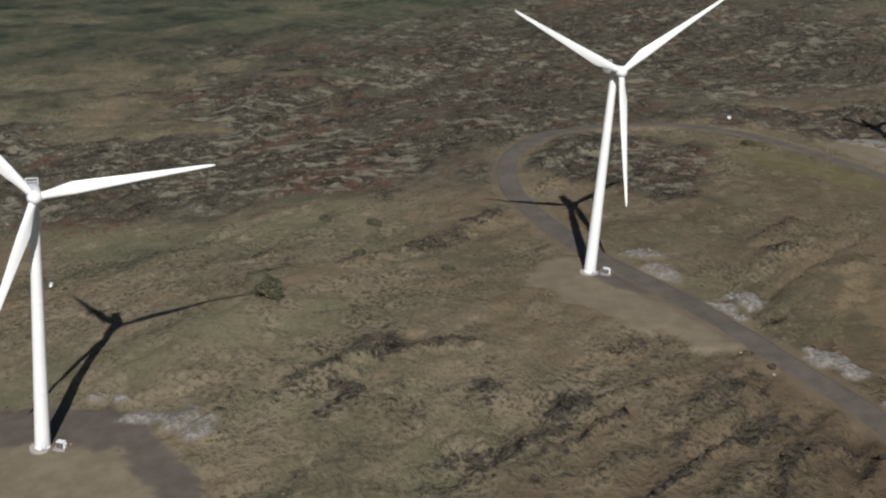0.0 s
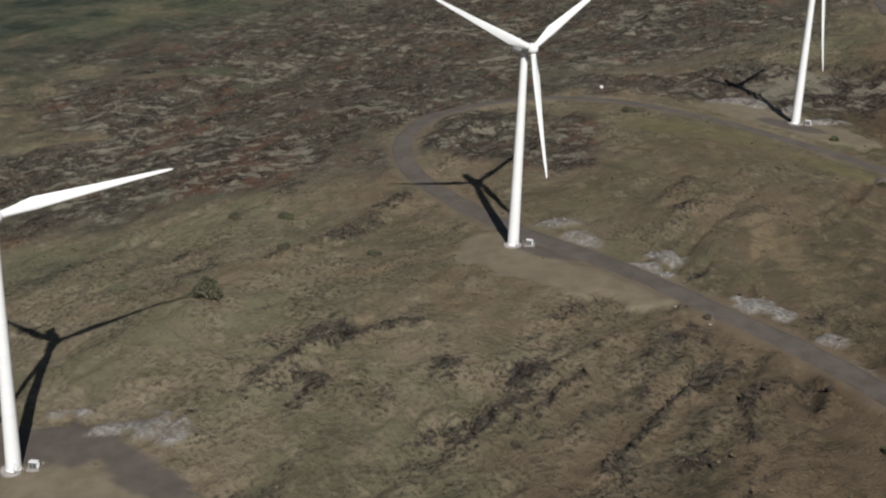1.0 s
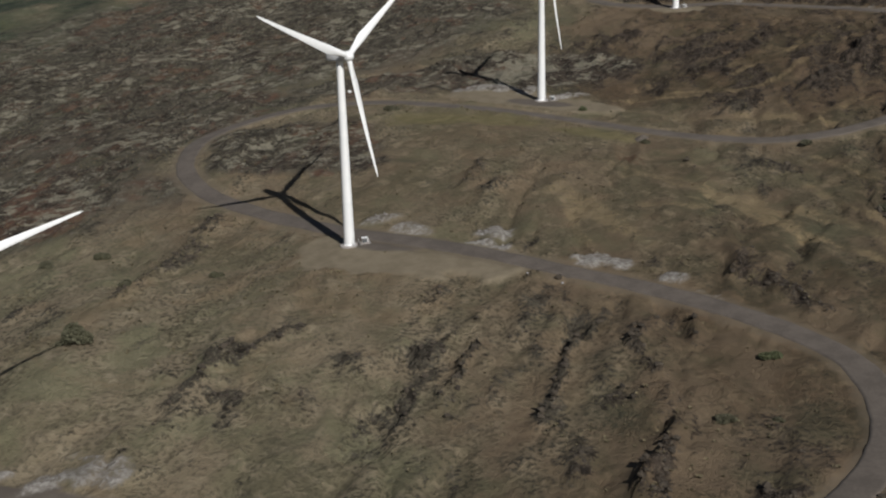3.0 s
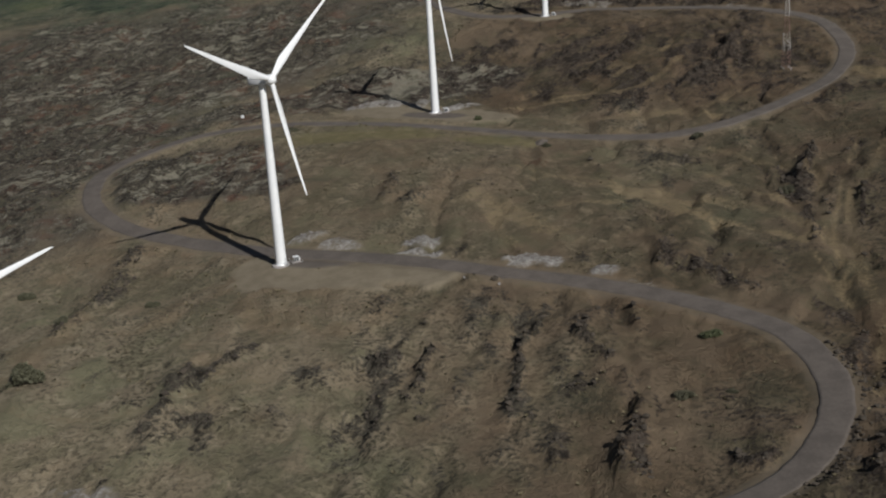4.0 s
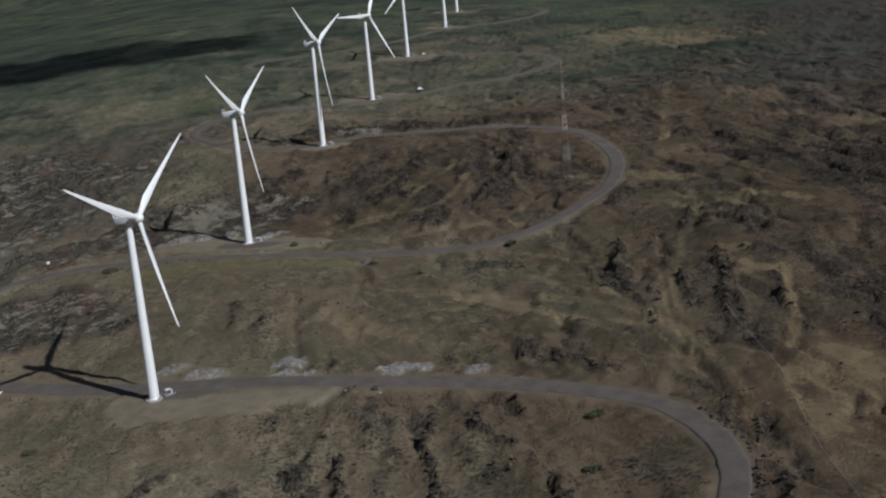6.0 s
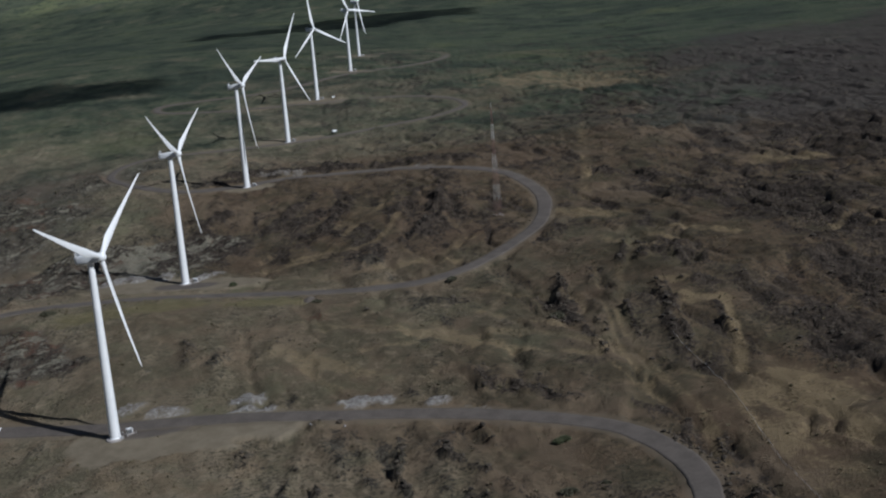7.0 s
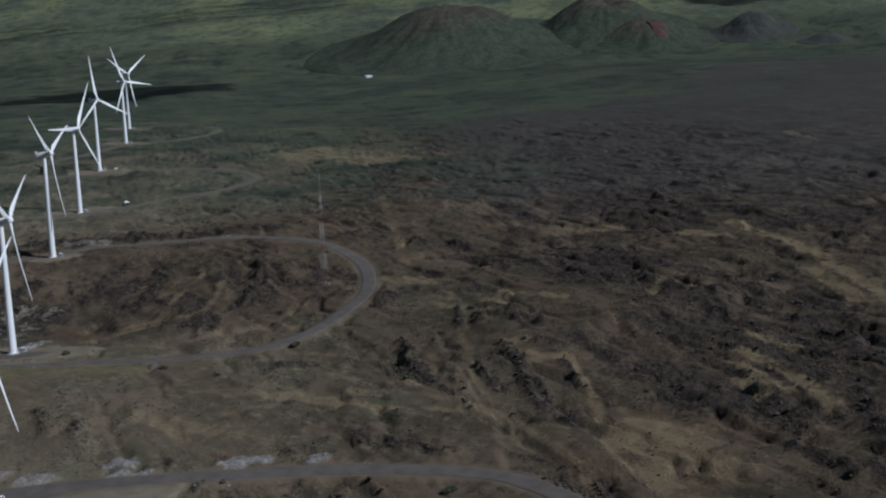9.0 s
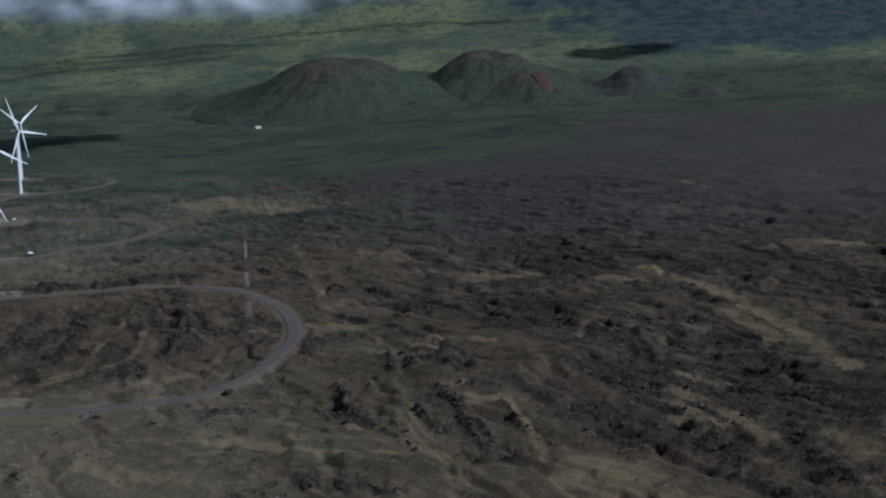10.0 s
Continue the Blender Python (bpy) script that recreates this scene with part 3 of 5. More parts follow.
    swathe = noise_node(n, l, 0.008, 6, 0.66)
    far_grey = blend(n, l, mapped(n, l, swathe, 0.52, 0.60, 0, 0.65), far_grey, (0.030, 0.032, 0.029))
    far_grey = blend(n, l, mapped(n, l, swathe, 0.46, 0.38, 0, 0.6), far_grey, (0.092, 0.086, 0.066))
    earth = blend(n, l, mapped(n, l, a8.outputs["Fac"], 0.1, 0.8, 0, 0.85), earth, far_grey)
    # green pasture; its dark cool tones also hold far haze and dim light
    wide = noise_node(n, l, 0.006, 6, 0.62)
    grass = blend(n, l, mapped(n, l, mid, 0.38, 0.62), (0.044, 0.057, 0.035), (0.073, 0.084, 0.053))
    grass = blend(n, l, mapped(n, l, wide, 0.46, 0.60, 0, 0.6), grass, (0.026, 0.035, 0.027))
    grass = blend(n, l, mapped(n, l, wide, 0.44, 0.34, 0, 0.7), grass, (0.082, 0.092, 0.046))
    clump = noise_node(n, l, 0.019, 6, 0.66)
    vast = noise_node(n, l, 0.0028, 5, 0.6)
    grass = blend(n, l, mapped(n, l, clump, 0.52, 0.62, 0, 0.7), grass, (0.020, 0.027, 0.019))
    meads = blend(n, l, mapped(n, l, vast, 0.40, 0.58), (0.145, 0.160, 0.080), (0.090, 0.104, 0.066))
    meads = blend(n, l, mapped(n, l, clump, 0.50, 0.62, 0, 0.45), meads, (0.046, 0.060, 0.044))
    fleck = noise_node(n, l, 0.042, 5, 0.66)
    meads = blend(n, l, mapped(n, l, fleck, 0.52, 0.60, 0, 0.7), meads, (0.040, 0.054, 0.038))
    meads = blend(n, l, mapped(n, l, wide, 0.52, 0.62, 0, 0.5), meads, (0.038, 0.050, 0.040))
    grass = blend(n, l, mapped(n, l, maths(n, l, "ADD", a6.outputs["Fac"], maths(n, l, "MULTIPLY", maths(n, l, "SUBTRACT", wide, 0.5), 1.6)), 0.15, 0.85), grass, meads)
    # upper slope: blue haze and cloud shade put into the plant colour
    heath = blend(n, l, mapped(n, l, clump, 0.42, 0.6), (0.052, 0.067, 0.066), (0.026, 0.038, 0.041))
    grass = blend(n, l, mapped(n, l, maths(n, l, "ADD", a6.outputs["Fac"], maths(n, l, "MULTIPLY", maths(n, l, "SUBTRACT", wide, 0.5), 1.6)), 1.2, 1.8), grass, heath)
    mingle = maths(n, l, "ADD", jitter(s1.outputs[1], 0.6), maths(n, l, "MULTIPLY", maths(n, l, "SUBTRACT", clump, 0.5), 1.7))
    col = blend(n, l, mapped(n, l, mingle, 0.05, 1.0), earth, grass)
    # rusty growth
    rusty = blend(n, l, fine, (0.080, 0.034, 0.022), (0.140, 0.064, 0.040))
    col = blend(n, l, mapped(n, l, jitter(a1.outputs["Alpha"], 2.4), 0.45, 0.95, 0, 0.62), col, rusty)
    # bare lava
    rock = blend(n, l, mapped(n, l, mid, 0.35, 0.65), (0.025, 0.019, 0.0145), (0.056, 0.0435, 0.033))
    mossy = blend(n, l, mapped(n, l, mid, 0.35, 0.65), (0.033, 0.029, 0.022), (0.074, 0.065, 0.048))
    rock = blend(n, l, mapped(n, l, a3.outputs["Fac"], 0.25, 0.6), rock, mossy)
    rock = blend(n, l, mapped(n, l, grit, 0.55, 0.65, 0, 0.85), rock, blend(n, l, a3.outputs["Fac"], (0.120, 0.100, 0.080), (0.180, 0.160, 0.122)))
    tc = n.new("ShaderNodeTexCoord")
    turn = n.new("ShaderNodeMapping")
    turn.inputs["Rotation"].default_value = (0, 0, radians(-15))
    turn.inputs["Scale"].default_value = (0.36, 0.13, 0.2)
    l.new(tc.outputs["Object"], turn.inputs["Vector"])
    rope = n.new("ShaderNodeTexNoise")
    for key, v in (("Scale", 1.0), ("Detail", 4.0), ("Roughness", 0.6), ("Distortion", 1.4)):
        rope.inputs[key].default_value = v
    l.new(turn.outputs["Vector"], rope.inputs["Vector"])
    # near-black streaks: the shade of folds put into the rock colour, without relief
    crevice_shade = maths(n, l, "MULTIPLY", mapped(n, l, rope.outputs["Fac"], 0.50, 0.40, 0, 0.8), mapped(n, l, a8.outputs["Fac"], 0.1, 0.7, 1.0, 0.25))
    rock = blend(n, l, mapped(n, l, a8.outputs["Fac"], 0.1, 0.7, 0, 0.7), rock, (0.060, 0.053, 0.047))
    rock = blend(n, l, crevice_shade, rock, (0.0105, 0.0085, 0.0070))
    rock = blend(n, l, mapped(n, l, rope.outputs["Fac"], 0.56, 0.66, 0, 0.5), rock, (0.088, 0.072, 0.052))
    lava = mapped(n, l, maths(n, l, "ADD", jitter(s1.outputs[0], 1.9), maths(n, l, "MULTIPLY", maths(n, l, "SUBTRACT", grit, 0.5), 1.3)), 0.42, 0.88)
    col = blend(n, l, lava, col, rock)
    pale_grass = blend(n, l, fine, blend(n, l, a3.outputs["Fac"], (0.140, 0.105, 0.059), (0.135, 0.105, 0.064)), blend(n, l, a3.outputs["Fac"], (0.240, 0.182, 0.104), (0.245, 0.198, 0.127)))
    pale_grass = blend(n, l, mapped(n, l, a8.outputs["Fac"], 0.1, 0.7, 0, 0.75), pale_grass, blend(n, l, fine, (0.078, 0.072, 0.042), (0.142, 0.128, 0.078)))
    lichen = blend(n, l, fine, (0.132, 0.119, 0.086), (0.255, 0.236, 0.182))
    pale_grass = blend(n, l, mapped(n, l, a7.outputs["Fac"], 0.2, 0.7), pale_grass, lichen)
    col = blend(n, l, mapped(n, l, jitter(s1.outputs[2], 2.0), 0.36, 1.05, 0, 0.85), col, pale_grass)
    specks = maths(n, l, "MULTIPLY", mapped(n, l, maths(n, l, "ADD", maths(n, l, "MULTIPLY", fine, 0.6), maths(n, l, "MULTIPLY", mid, 0.4)), 0.535, 0.60), mapped(n, l, a7.outputs["Fac"], 0.3, 0.9, 0, 0.8))
    col = blend(n, l, specks, col, (0.205, 0.190, 0.148))
    # gravel pads, meadows, verges, pale rock
    gravel = blend(n, l, mapped(n, l, mid, 0.35, 0.65), (0.142, 0.118, 0.082), (0.178, 0.149, 0.106))
    col = blend(n, l, s2.outputs[0], col, gravel)
    col = blend(n, l, a5.outputs["Fac"], col, blend(n, l, mapped(n, l, mid, 0.35, 0.65), (0.084, 0.071, 0.060), (0.104, 0.089, 0.075)))
    meadow = blend(n, l, mapped(n, l, mid, 0.35, 0.65), (0.126, 0.108, 0.054), (0.162, 0.137, 0.072))
    col = blend(n, l, a2.outputs["Alpha"], col, meadow)
    verge = blend(n, l, fine, (0.098, 0.080, 0.058), (0.142, 0.115, 0.084))
    col = blend(n, l, mapped(n, l, jitter(s2.outputs[2], 0.9), 0.2, 1.0, 0, 0.6), col, verge)
    chalk = blend(n, l, mapped(n, l, fine, 0.38, 0.64), (0.158, 0.142, 0.124), (0.300, 0.282, 0.258))
    col = blend(n, l, mapped(n, l, jitter(s2.outputs[1], 0.9), 0.1, 1.15), col, chalk)
    l.new(col, p.inputs["Base Color"])
    p.inputs["Roughness"].default_value = 0.95
    p.inputs["Specular IOR Level"].default_value = 0.12
    b = n.new("ShaderNodeBump")
    b.inputs["Distance"].default_value = 1.4
    made = maths(n, l, "MAXIMUM", maths(n, l, "MAXIMUM", s2.outputs[0], s2.outputs[2]), a5.outputs["Fac"])
    l.new(mapped(n, l, made, 0.0, 0.9, 0.85, 0.12), b.inputs["Strength"])
    l.new(maths(n, l, "ADD", fine, maths(n, l, "MULTIPLY", grit, 0.5)), b.inputs["Height"])
    l.new(b.outputs["Normal"], p.inputs["Normal"])
    return m


def part(name, bm, material, parent, label=""):
    me = bpy.data.meshes.new(name)
    bm.normal_update()
    bm.to_mesh(me)
    bm.free()
    me.materials.append(material)
    ob = new(name, me)
    ob.parent = parent
    if label:
        ob["label"] = label
    return ob


def mesh_arrays(name, verts, faces, material, smooth=False):
    """A mesh object from arrays of vertices and of triangles or quads."""
    me = bpy.data.meshes.new(name)
    faces = np.asarray(faces, np.int32)
    k = faces.shape[1]
    me.vertices.add(len(verts))
    me.vertices.foreach_set("co", np.asarray(verts, np.float32).ravel())
    me.loops.add(faces.size)
    me.loops.foreach_set("vertex_index", faces.ravel())
    me.polygons.add(len(faces))
    me.polygons.foreach_set("loop_start", np.arange(0, faces.size, k, dtype=np.int32))
    me.polygons.foreach_set("loop_total", np.full(len(faces), k, np.int32))
    me.polygons.foreach_set("use_smooth", np.full(len(faces), smooth))
    me.update(calc_edges=True)
    me.materials.append(material)
    return new(name, me)


GROUND = ground_material()
TRACK = plain("track_gravel", (0.071, 0.0585, 0.048), (0.106, 0.088, 0.073), 0.12, 0.95, bump=0.3)
WHITE = plain("white_coating", (0.76, 0.77, 0.77), (0.83, 0.83, 0.82), 0.15, 0.38, bump=0)
SHELL = plain("nacelle_shell", (0.66, 0.67, 0.68), (0.75, 0.75, 0.75), 0.4, 0.4, bump=0)
CABINET = plain("cabinet_paint", (0.30, 0.29, 0.26), (0.40, 0.385, 0.35), 0.6, 0.5, bump=0)
DARK_METAL = plain("dark_fins", (0.04, 0.045, 0.05), (0.09, 0.095, 0.10), 2.0, 0.5, bump=0.3)
CONCRETE = plain("concrete", (0.24, 0.215, 0.20), (0.34, 0.31, 0.29), 0.5, 0.9)
GALVANISED = plain("galvanised_steel", (0.42, 0.43, 0.44), (0.58, 0.58, 0.58), 1.5, 0.45, metal=0.5)
RED_PAINT = plain("red_paint", (0.20, 0.115, 0.098), (0.27, 0.15, 0.125), 1.0, 0.6)
DULL_WHITE = plain("weathered_white_paint", (0.52, 0.51, 0.48), (0.64, 0.62, 0.59), 1.0, 0.6)
LAVA_ROCK = plain("lava_rock", (0.023, 0.0175, 0.0120), (0.066, 0.052, 0.037), 0.35, 0.95, bump=0.5, distance=0.2)
PALE_ROCK = plain("pale_rock", (0.15, 0.135, 0.125), (0.34, 0.325, 0.315), 0.4, 0.9, bump=0.4, distance=0.2)
SCRUB = plain("dry_scrub", (0.066, 0.056, 0.032), (0.150, 0.122, 0.070), 0.2, 0.95, bump=0)
LEAF = plain("shrub_leaves", (0.042, 0.041, 0.023), (0.088, 0.082, 0.048), 0.6, 0.8, bump=0)
LEAF_GREEN = plain("green_shrub_leaves", (0.044, 0.052, 0.022), (0.085, 0.092, 0.042), 0.6, 0.8, bump=0)
LEAF_GREY = plain("grey_shrub_leaves", (0.046, 0.045, 0.024), (0.086, 0.082, 0.046), 0.6, 0.8, bump=0)
BARK = plain("bark", (0.06, 0.045, 0.03), (0.11, 0.085, 0.06), 3.0, 0.9)


# ------------------------------------------------------------------ ground
def spread(lo, a, b, hi, step, grow):
    """Coordinates that are step apart from a to b and further apart outside."""
    mid = list(np.arange(a, b + step, step))
    right, s = [], step
    while (right[-1] if right else mid[-1]) < hi:
        s *= grow
        right.append((right[-1] if right else mid[-1]) + s)
    left, s = [], step
    while (left[-1] if left else mid[0]) > lo:
        s *= grow
        left.append((left[-1] if left else mid[0]) - s)
    return np.array(left[::-1] + mid + right)


def build_ground():
    gx = spread(-3800, -400, 640, 4200, 1.8, 1.03)
    gy = spread(-900, -235, 590, 5200, 1.8, 1.022)
    X, Y = np.meshgrid(gx, gy)
    shares = cover(X.ravel(), Y.ravel())
    Z = ground_z(X.ravel(), Y.ravel(), shares)
    nx, ny = len(gx), len(gy)
    i = np.arange(nx * ny).reshape(ny, nx)
    quads = np.stack([i[:-1, :-1], i[:-1, 1:], i[1:, 1:], i[1:, :-1]], -1).reshape(-1, 4)
    ob = mesh_arrays("ground", np.stack([X.ravel(), Y.ravel(), Z], 1), quads, GROUND, smooth=True)
    lava, green, straw, rust, pad, pale, meadow, track, tone, rough, yard, crag, field, west, plain_share = shares
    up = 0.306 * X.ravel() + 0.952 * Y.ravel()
    # the rise with x puts cloud shade and haze into the eastern slope's colour
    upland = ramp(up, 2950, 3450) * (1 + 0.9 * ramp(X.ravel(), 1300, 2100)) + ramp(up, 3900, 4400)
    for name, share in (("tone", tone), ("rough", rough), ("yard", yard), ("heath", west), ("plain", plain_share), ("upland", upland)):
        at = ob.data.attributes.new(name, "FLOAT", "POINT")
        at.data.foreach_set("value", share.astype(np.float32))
    for name, cols in (("cover", (lava, green, straw, rust)), ("works", (pad, pale, track, meadow))):
        at = ob.data.attributes.new(name, "FLOAT_COLOR", "POINT")
        at.data.foreach_set("color", np.stack(cols, 1).astype(np.float32).ravel())
    tagged(ob, "dry volcanic plain of grass, lava and pasture rising to a mountain", "ground", kind="structure")
    return ob


build_ground()


def at_ground(x, y):
    return float(ground_z(np.array([x], float), np.array([y], float))[0])


def build_road(name, line, half, label):
    d = np.gradient(line, axis=0)
    d /= np.linalg.norm(d, axis=1)[:, None]
    side = np.stack([-d[:, 1], d[:, 0]], 1)
    offs = np.array([-1.06, -1.0, -0.8, -0.45, 0.0, 0.45, 0.8, 1.0, 1.06]) * half
    lift = np.array([-0.5, 0.16, 0.30, 0.24, 0.34, 0.24, 0.30, 0.16, -0.5])
    wob = (fbm(line[:, 0], line[:, 1], 9, 4, 7, 0.6) - 0.5) * 1.6
    bend = np.abs(np.gradient(np.unwrap(np.arctan2(d[:, 1], d[:, 0]))) / 2.5)
    bend = np.convolve(np.pad(bend, 12, "edge"), np.ones(25) / 25, "valid")
    wide = 1 + 0.14 * np.clip(bend / 0.022, 0, 1)
    V = []
    for k, o in enumerate(offs):
        q = line + side * (o * wide + np.sign(o) * wob * abs(o) / half)[:, None]
        V.append(np.c_[q, land(line[:, 0], line[:, 1]) * 0.1 + land(q[:, 0], q[:, 1]) * 0.9 + lift[k]])
    n, w = len(line), len(offs)
    i = np.arange(n * w).reshape(w, n)
    quads = np.stack([i[:-1, :-1], i[:-1, 1:], i[1:, 1:], i[1:, :-1]], -1).reshape(-1, 4)[:, ::-1]
    ob = mesh_arrays(name, np.concatenate(V), quads, TRACK, smooth=True)
    return tagged(ob, label, "road", kind="structure")


build_road("road_main", *ROADS["main"], "grey gravel service road winding between the turbines")
build_road("road_upper", *ROADS["upper"], "grey gravel service road over green pasture")


# ------------------------------------------------------------------ wind turbines
def ring_loft(bm, rings):
    """Skin a list of equally long closed rings of points, with both ends closed."""
    vs = [[bm.verts.new(p) for p in r] for r in rings]
    n = len(vs[0])
    for a, b in zip(vs, vs[1:]):
        for k in range(n):
            bm.faces.new((a[k], a[(k + 1) % n], b[(k + 1) % n], b[k]))
    bm.faces.new(vs[0][::-1])
    bm.faces.new(vs[-1])
    for f in bm.faces:
        f.smooth = len(f.verts) == 4
    return bm


def lathe(bm, profile, n=32):
    return ring_loft(bm, [[(r * math.cos(2 * math.pi * k / n), r * math.sin(2 * math.pi * k / n), z) for k in range(n)] for r, z in profile])


def box(bm, cx, cy, cz, sx, sy, sz, bevel=0.0):
    r = bmesh.ops.create_cube(bm, size=1.0)
    bmesh.ops.scale(bm, vec=(sx, sy, sz), verts=r["verts"])
    bmesh.ops.translate(bm, vec=(cx, cy, cz), verts=r["verts"])
    if bevel:
        es = list({e for v in r["verts"] for e in v.link_edges})
        bmesh.ops.bevel(bm, geom=es, offset=bevel, segments=2, affect="EDGES")
    return bm


TOWER_H, HUB_R, BLADE_R = 74.0, 1.75, 47.3


def tower_mesh():
    prof = [(2.28, -0.6), (2.28, 0.5), (2.2, 0.52), (2.19, 1.2)]
    for z in (18.0, 45.0):
        r = 2.2 - 0.9 * z / TOWER_H
        prof += [(r + 0.01, z - 0.6), (r, z - 0.12), (r + 0.006, z - 0.1), (r + 0.006, z + 0.1), (r, z + 0.12), (r - 0.01, z + 0.6)]
    prof += [(1.31, TOWER_H - 0.9), (1.3, TOWER_H - 0.3), (1.42, TOWER_H - 0.25), (1.42, TOWER_H + 0.1)]
    bm = lathe(bmesh.new(), prof, 40)
    return bm


def foundation_mesh():
    return lathe(bmesh.new(), [(3.7, -1.2), (3.7, 0.22), (3.55, 0.32), (2.5, 0.42), (2.2, 0.42)], 40)


def nacelle_mesh():
    """Rounded shell along y, rotor end at +y."""
    bm = bmesh.new()
    rings = []
    for y, w, lo, hi in ((-6.4, 0.9, -0.6, 1.2), (-6.2, 1.35, -1.1, 1.7), (-5.2, 1.65, -1.5, 1.95), (-1.0, 1.75, -1.75, 2.0), (2.2, 1.7, -1.7, 1.9), (3.2, 1.5, -1.5, 1.65), (3.45, 1.2, -1.2, 1.3)):
        ring = []
        for k in range(24):
            a = 2 * math.pi * k / 24
            c, s = math.cos(a), math.sin(a)
            c, s = math.copysign(abs(c) ** 0.45, c), math.copysign(abs(s) ** 0.45, s)
            ring.append((w * c, y, (hi + lo) / 2 + (hi - lo) / 2 * s))
        rings.append(ring[::-1])
    return ring_loft(bm, rings)


def cooler_frame_mesh():
    bm = bmesh.new()
    box(bm, -1.6, -5.2, 2.35, 0.16, 0.3, 1.9)
    box(bm, 1.6, -5.2, 2.35, 0.16, 0.3, 1.9)
    box(bm, 0, -5.2, 3.3, 3.36, 0.3, 0.16)
    box(bm, 0, -5.2, 2.42, 3.2, 0.22, 0.14)
    return bm


def cooler_panel_mesh(z):
    bm = bmesh.new()
    for k in range(6):
        box(bm, 0, -5.2, z - 0.33 + k * 0.132, 3.04, 0.12, 0.06)
    box(bm, 0, -5.2, z, 3.04, 0.04, 0.72)
    return bm


def hub_mesh():
    """Spinner with its nose at +y, centred on the rotor's middle."""
    bm = bmesh.new()
    rings = []
    for y, r in ((-1.6, 1.5), (-1.45, 1.9), (-0.4, 2.1), (0.6, 2.0), (1.35, 1.65), (1.9, 1.1), (2.2, 0.5)):
        rings.append([(r * math.sin(2 * math.pi * k / 28), y, r * math.cos(2 * math.pi * k / 28)) for k in range(28)])
    return ring_loft(bm, rings)


def blade_mesh():
    """Along +z from the hub: round root, widest at a fifth, thin tip, twisted and bent towards the wind (+y)."""
    bm = bmesh.new()
    rings = []
    n = 20
    for f in (0.0, 0.03, 0.06, 0.1, 0.14, 0.19, 0.25, 0.33, 0.43, 0.54, 0.65, 0.76, 0.86, 0.93, 0.97, 0.99, 1.0):
        z = 1.2 + f * (BLADE_R - 1.2)
        roundness = max(0.0, 1 - f / 0.16)
        chord = np.interp(f, [0, 0.04, 0.1, 0.19, 0.3, 0.5, 0.75, 0.93, 0.98, 1.0], [2.2, 2.2, 2.7, 3.5, 3.05, 2.25, 1.45, 0.95, 0.6, 0.15])
        thick = np.interp(f, [0, 0.04, 0.1, 0.19, 0.4, 0.7, 1.0], [2.2, 2.1, 1.7, 1.1, 0.55, 0.26, 0.06])
        twist = radians(np.interp(f, [0, 0.15, 0.4, 1.0], [16, 14, 6, 0]))
        bend = 0.35 * z / BLADE_R * 3 + 2.0 * f ** 2
        ring = []
        for k in range(n):
            a = 2 * math.pi * k / n
            cx, ty = math.cos(a), math.sin(a)
            foil = ty * (0.5 + 0.5 * (1 - (cx - 0.3) ** 2 / 1.7)) * (0.45 + 0.55 * math.sqrt(max(0, (1 + cx) / 2)))
            yy = (roundness * ty + (1 - roundness) * foil) * thick / 2
            xx = cx * chord / 2 - (1 - roundness) * chord * 0.18
            ring.append((-xx * math.cos(twist) + yy * math.sin(twist), xx * math.sin(twist) + yy * math.cos(twist) + bend, z))
        rings.append(ring)
    return ring_loft(bm, rings)


def door_mesh():
    bm = bmesh.new()
    box(bm, 0, 2.2, 2.1, 1.1, 0.16, 2.3, 0.04)
    return bm


def steps_mesh():
    bm = bmesh.new()
    for k in range(4):
        box(bm, 0, 2.5 + 0.3 * k, 0.9 - 0.2 * k, 1.3, 0.3, 0.08)
    for s in (-0.65, 0.65):
        box(bm, s, 2.35, 1.5, 0.06, 0.06, 1.2)
        box(bm, s, 3.5, 0.95, 0.06, 0.06, 1.2)
        box(bm, s, 2.95, 1.75, 0.06, 1.2, 0.06)
    return bm


MESHES = {}


def shared(name, maker, material):
    if name not in MESHES:
        bm = maker()
        bmesh.ops.recalc_face_normals(bm, faces=bm.faces)
        me = bpy.data.meshes.new(name)
        bm.to_mesh(me)
        bm.free()
        me.materials.append(material)
        MESHES[name] = me
    return MESHES[name]


def child(name, mesh, parent, m=None, label=""):
    ob = new(name, mesh)
    ob.parent = parent
    if m is not None:
        ob.matrix_local = m
    if label:
        ob["label"] = label
    return ob


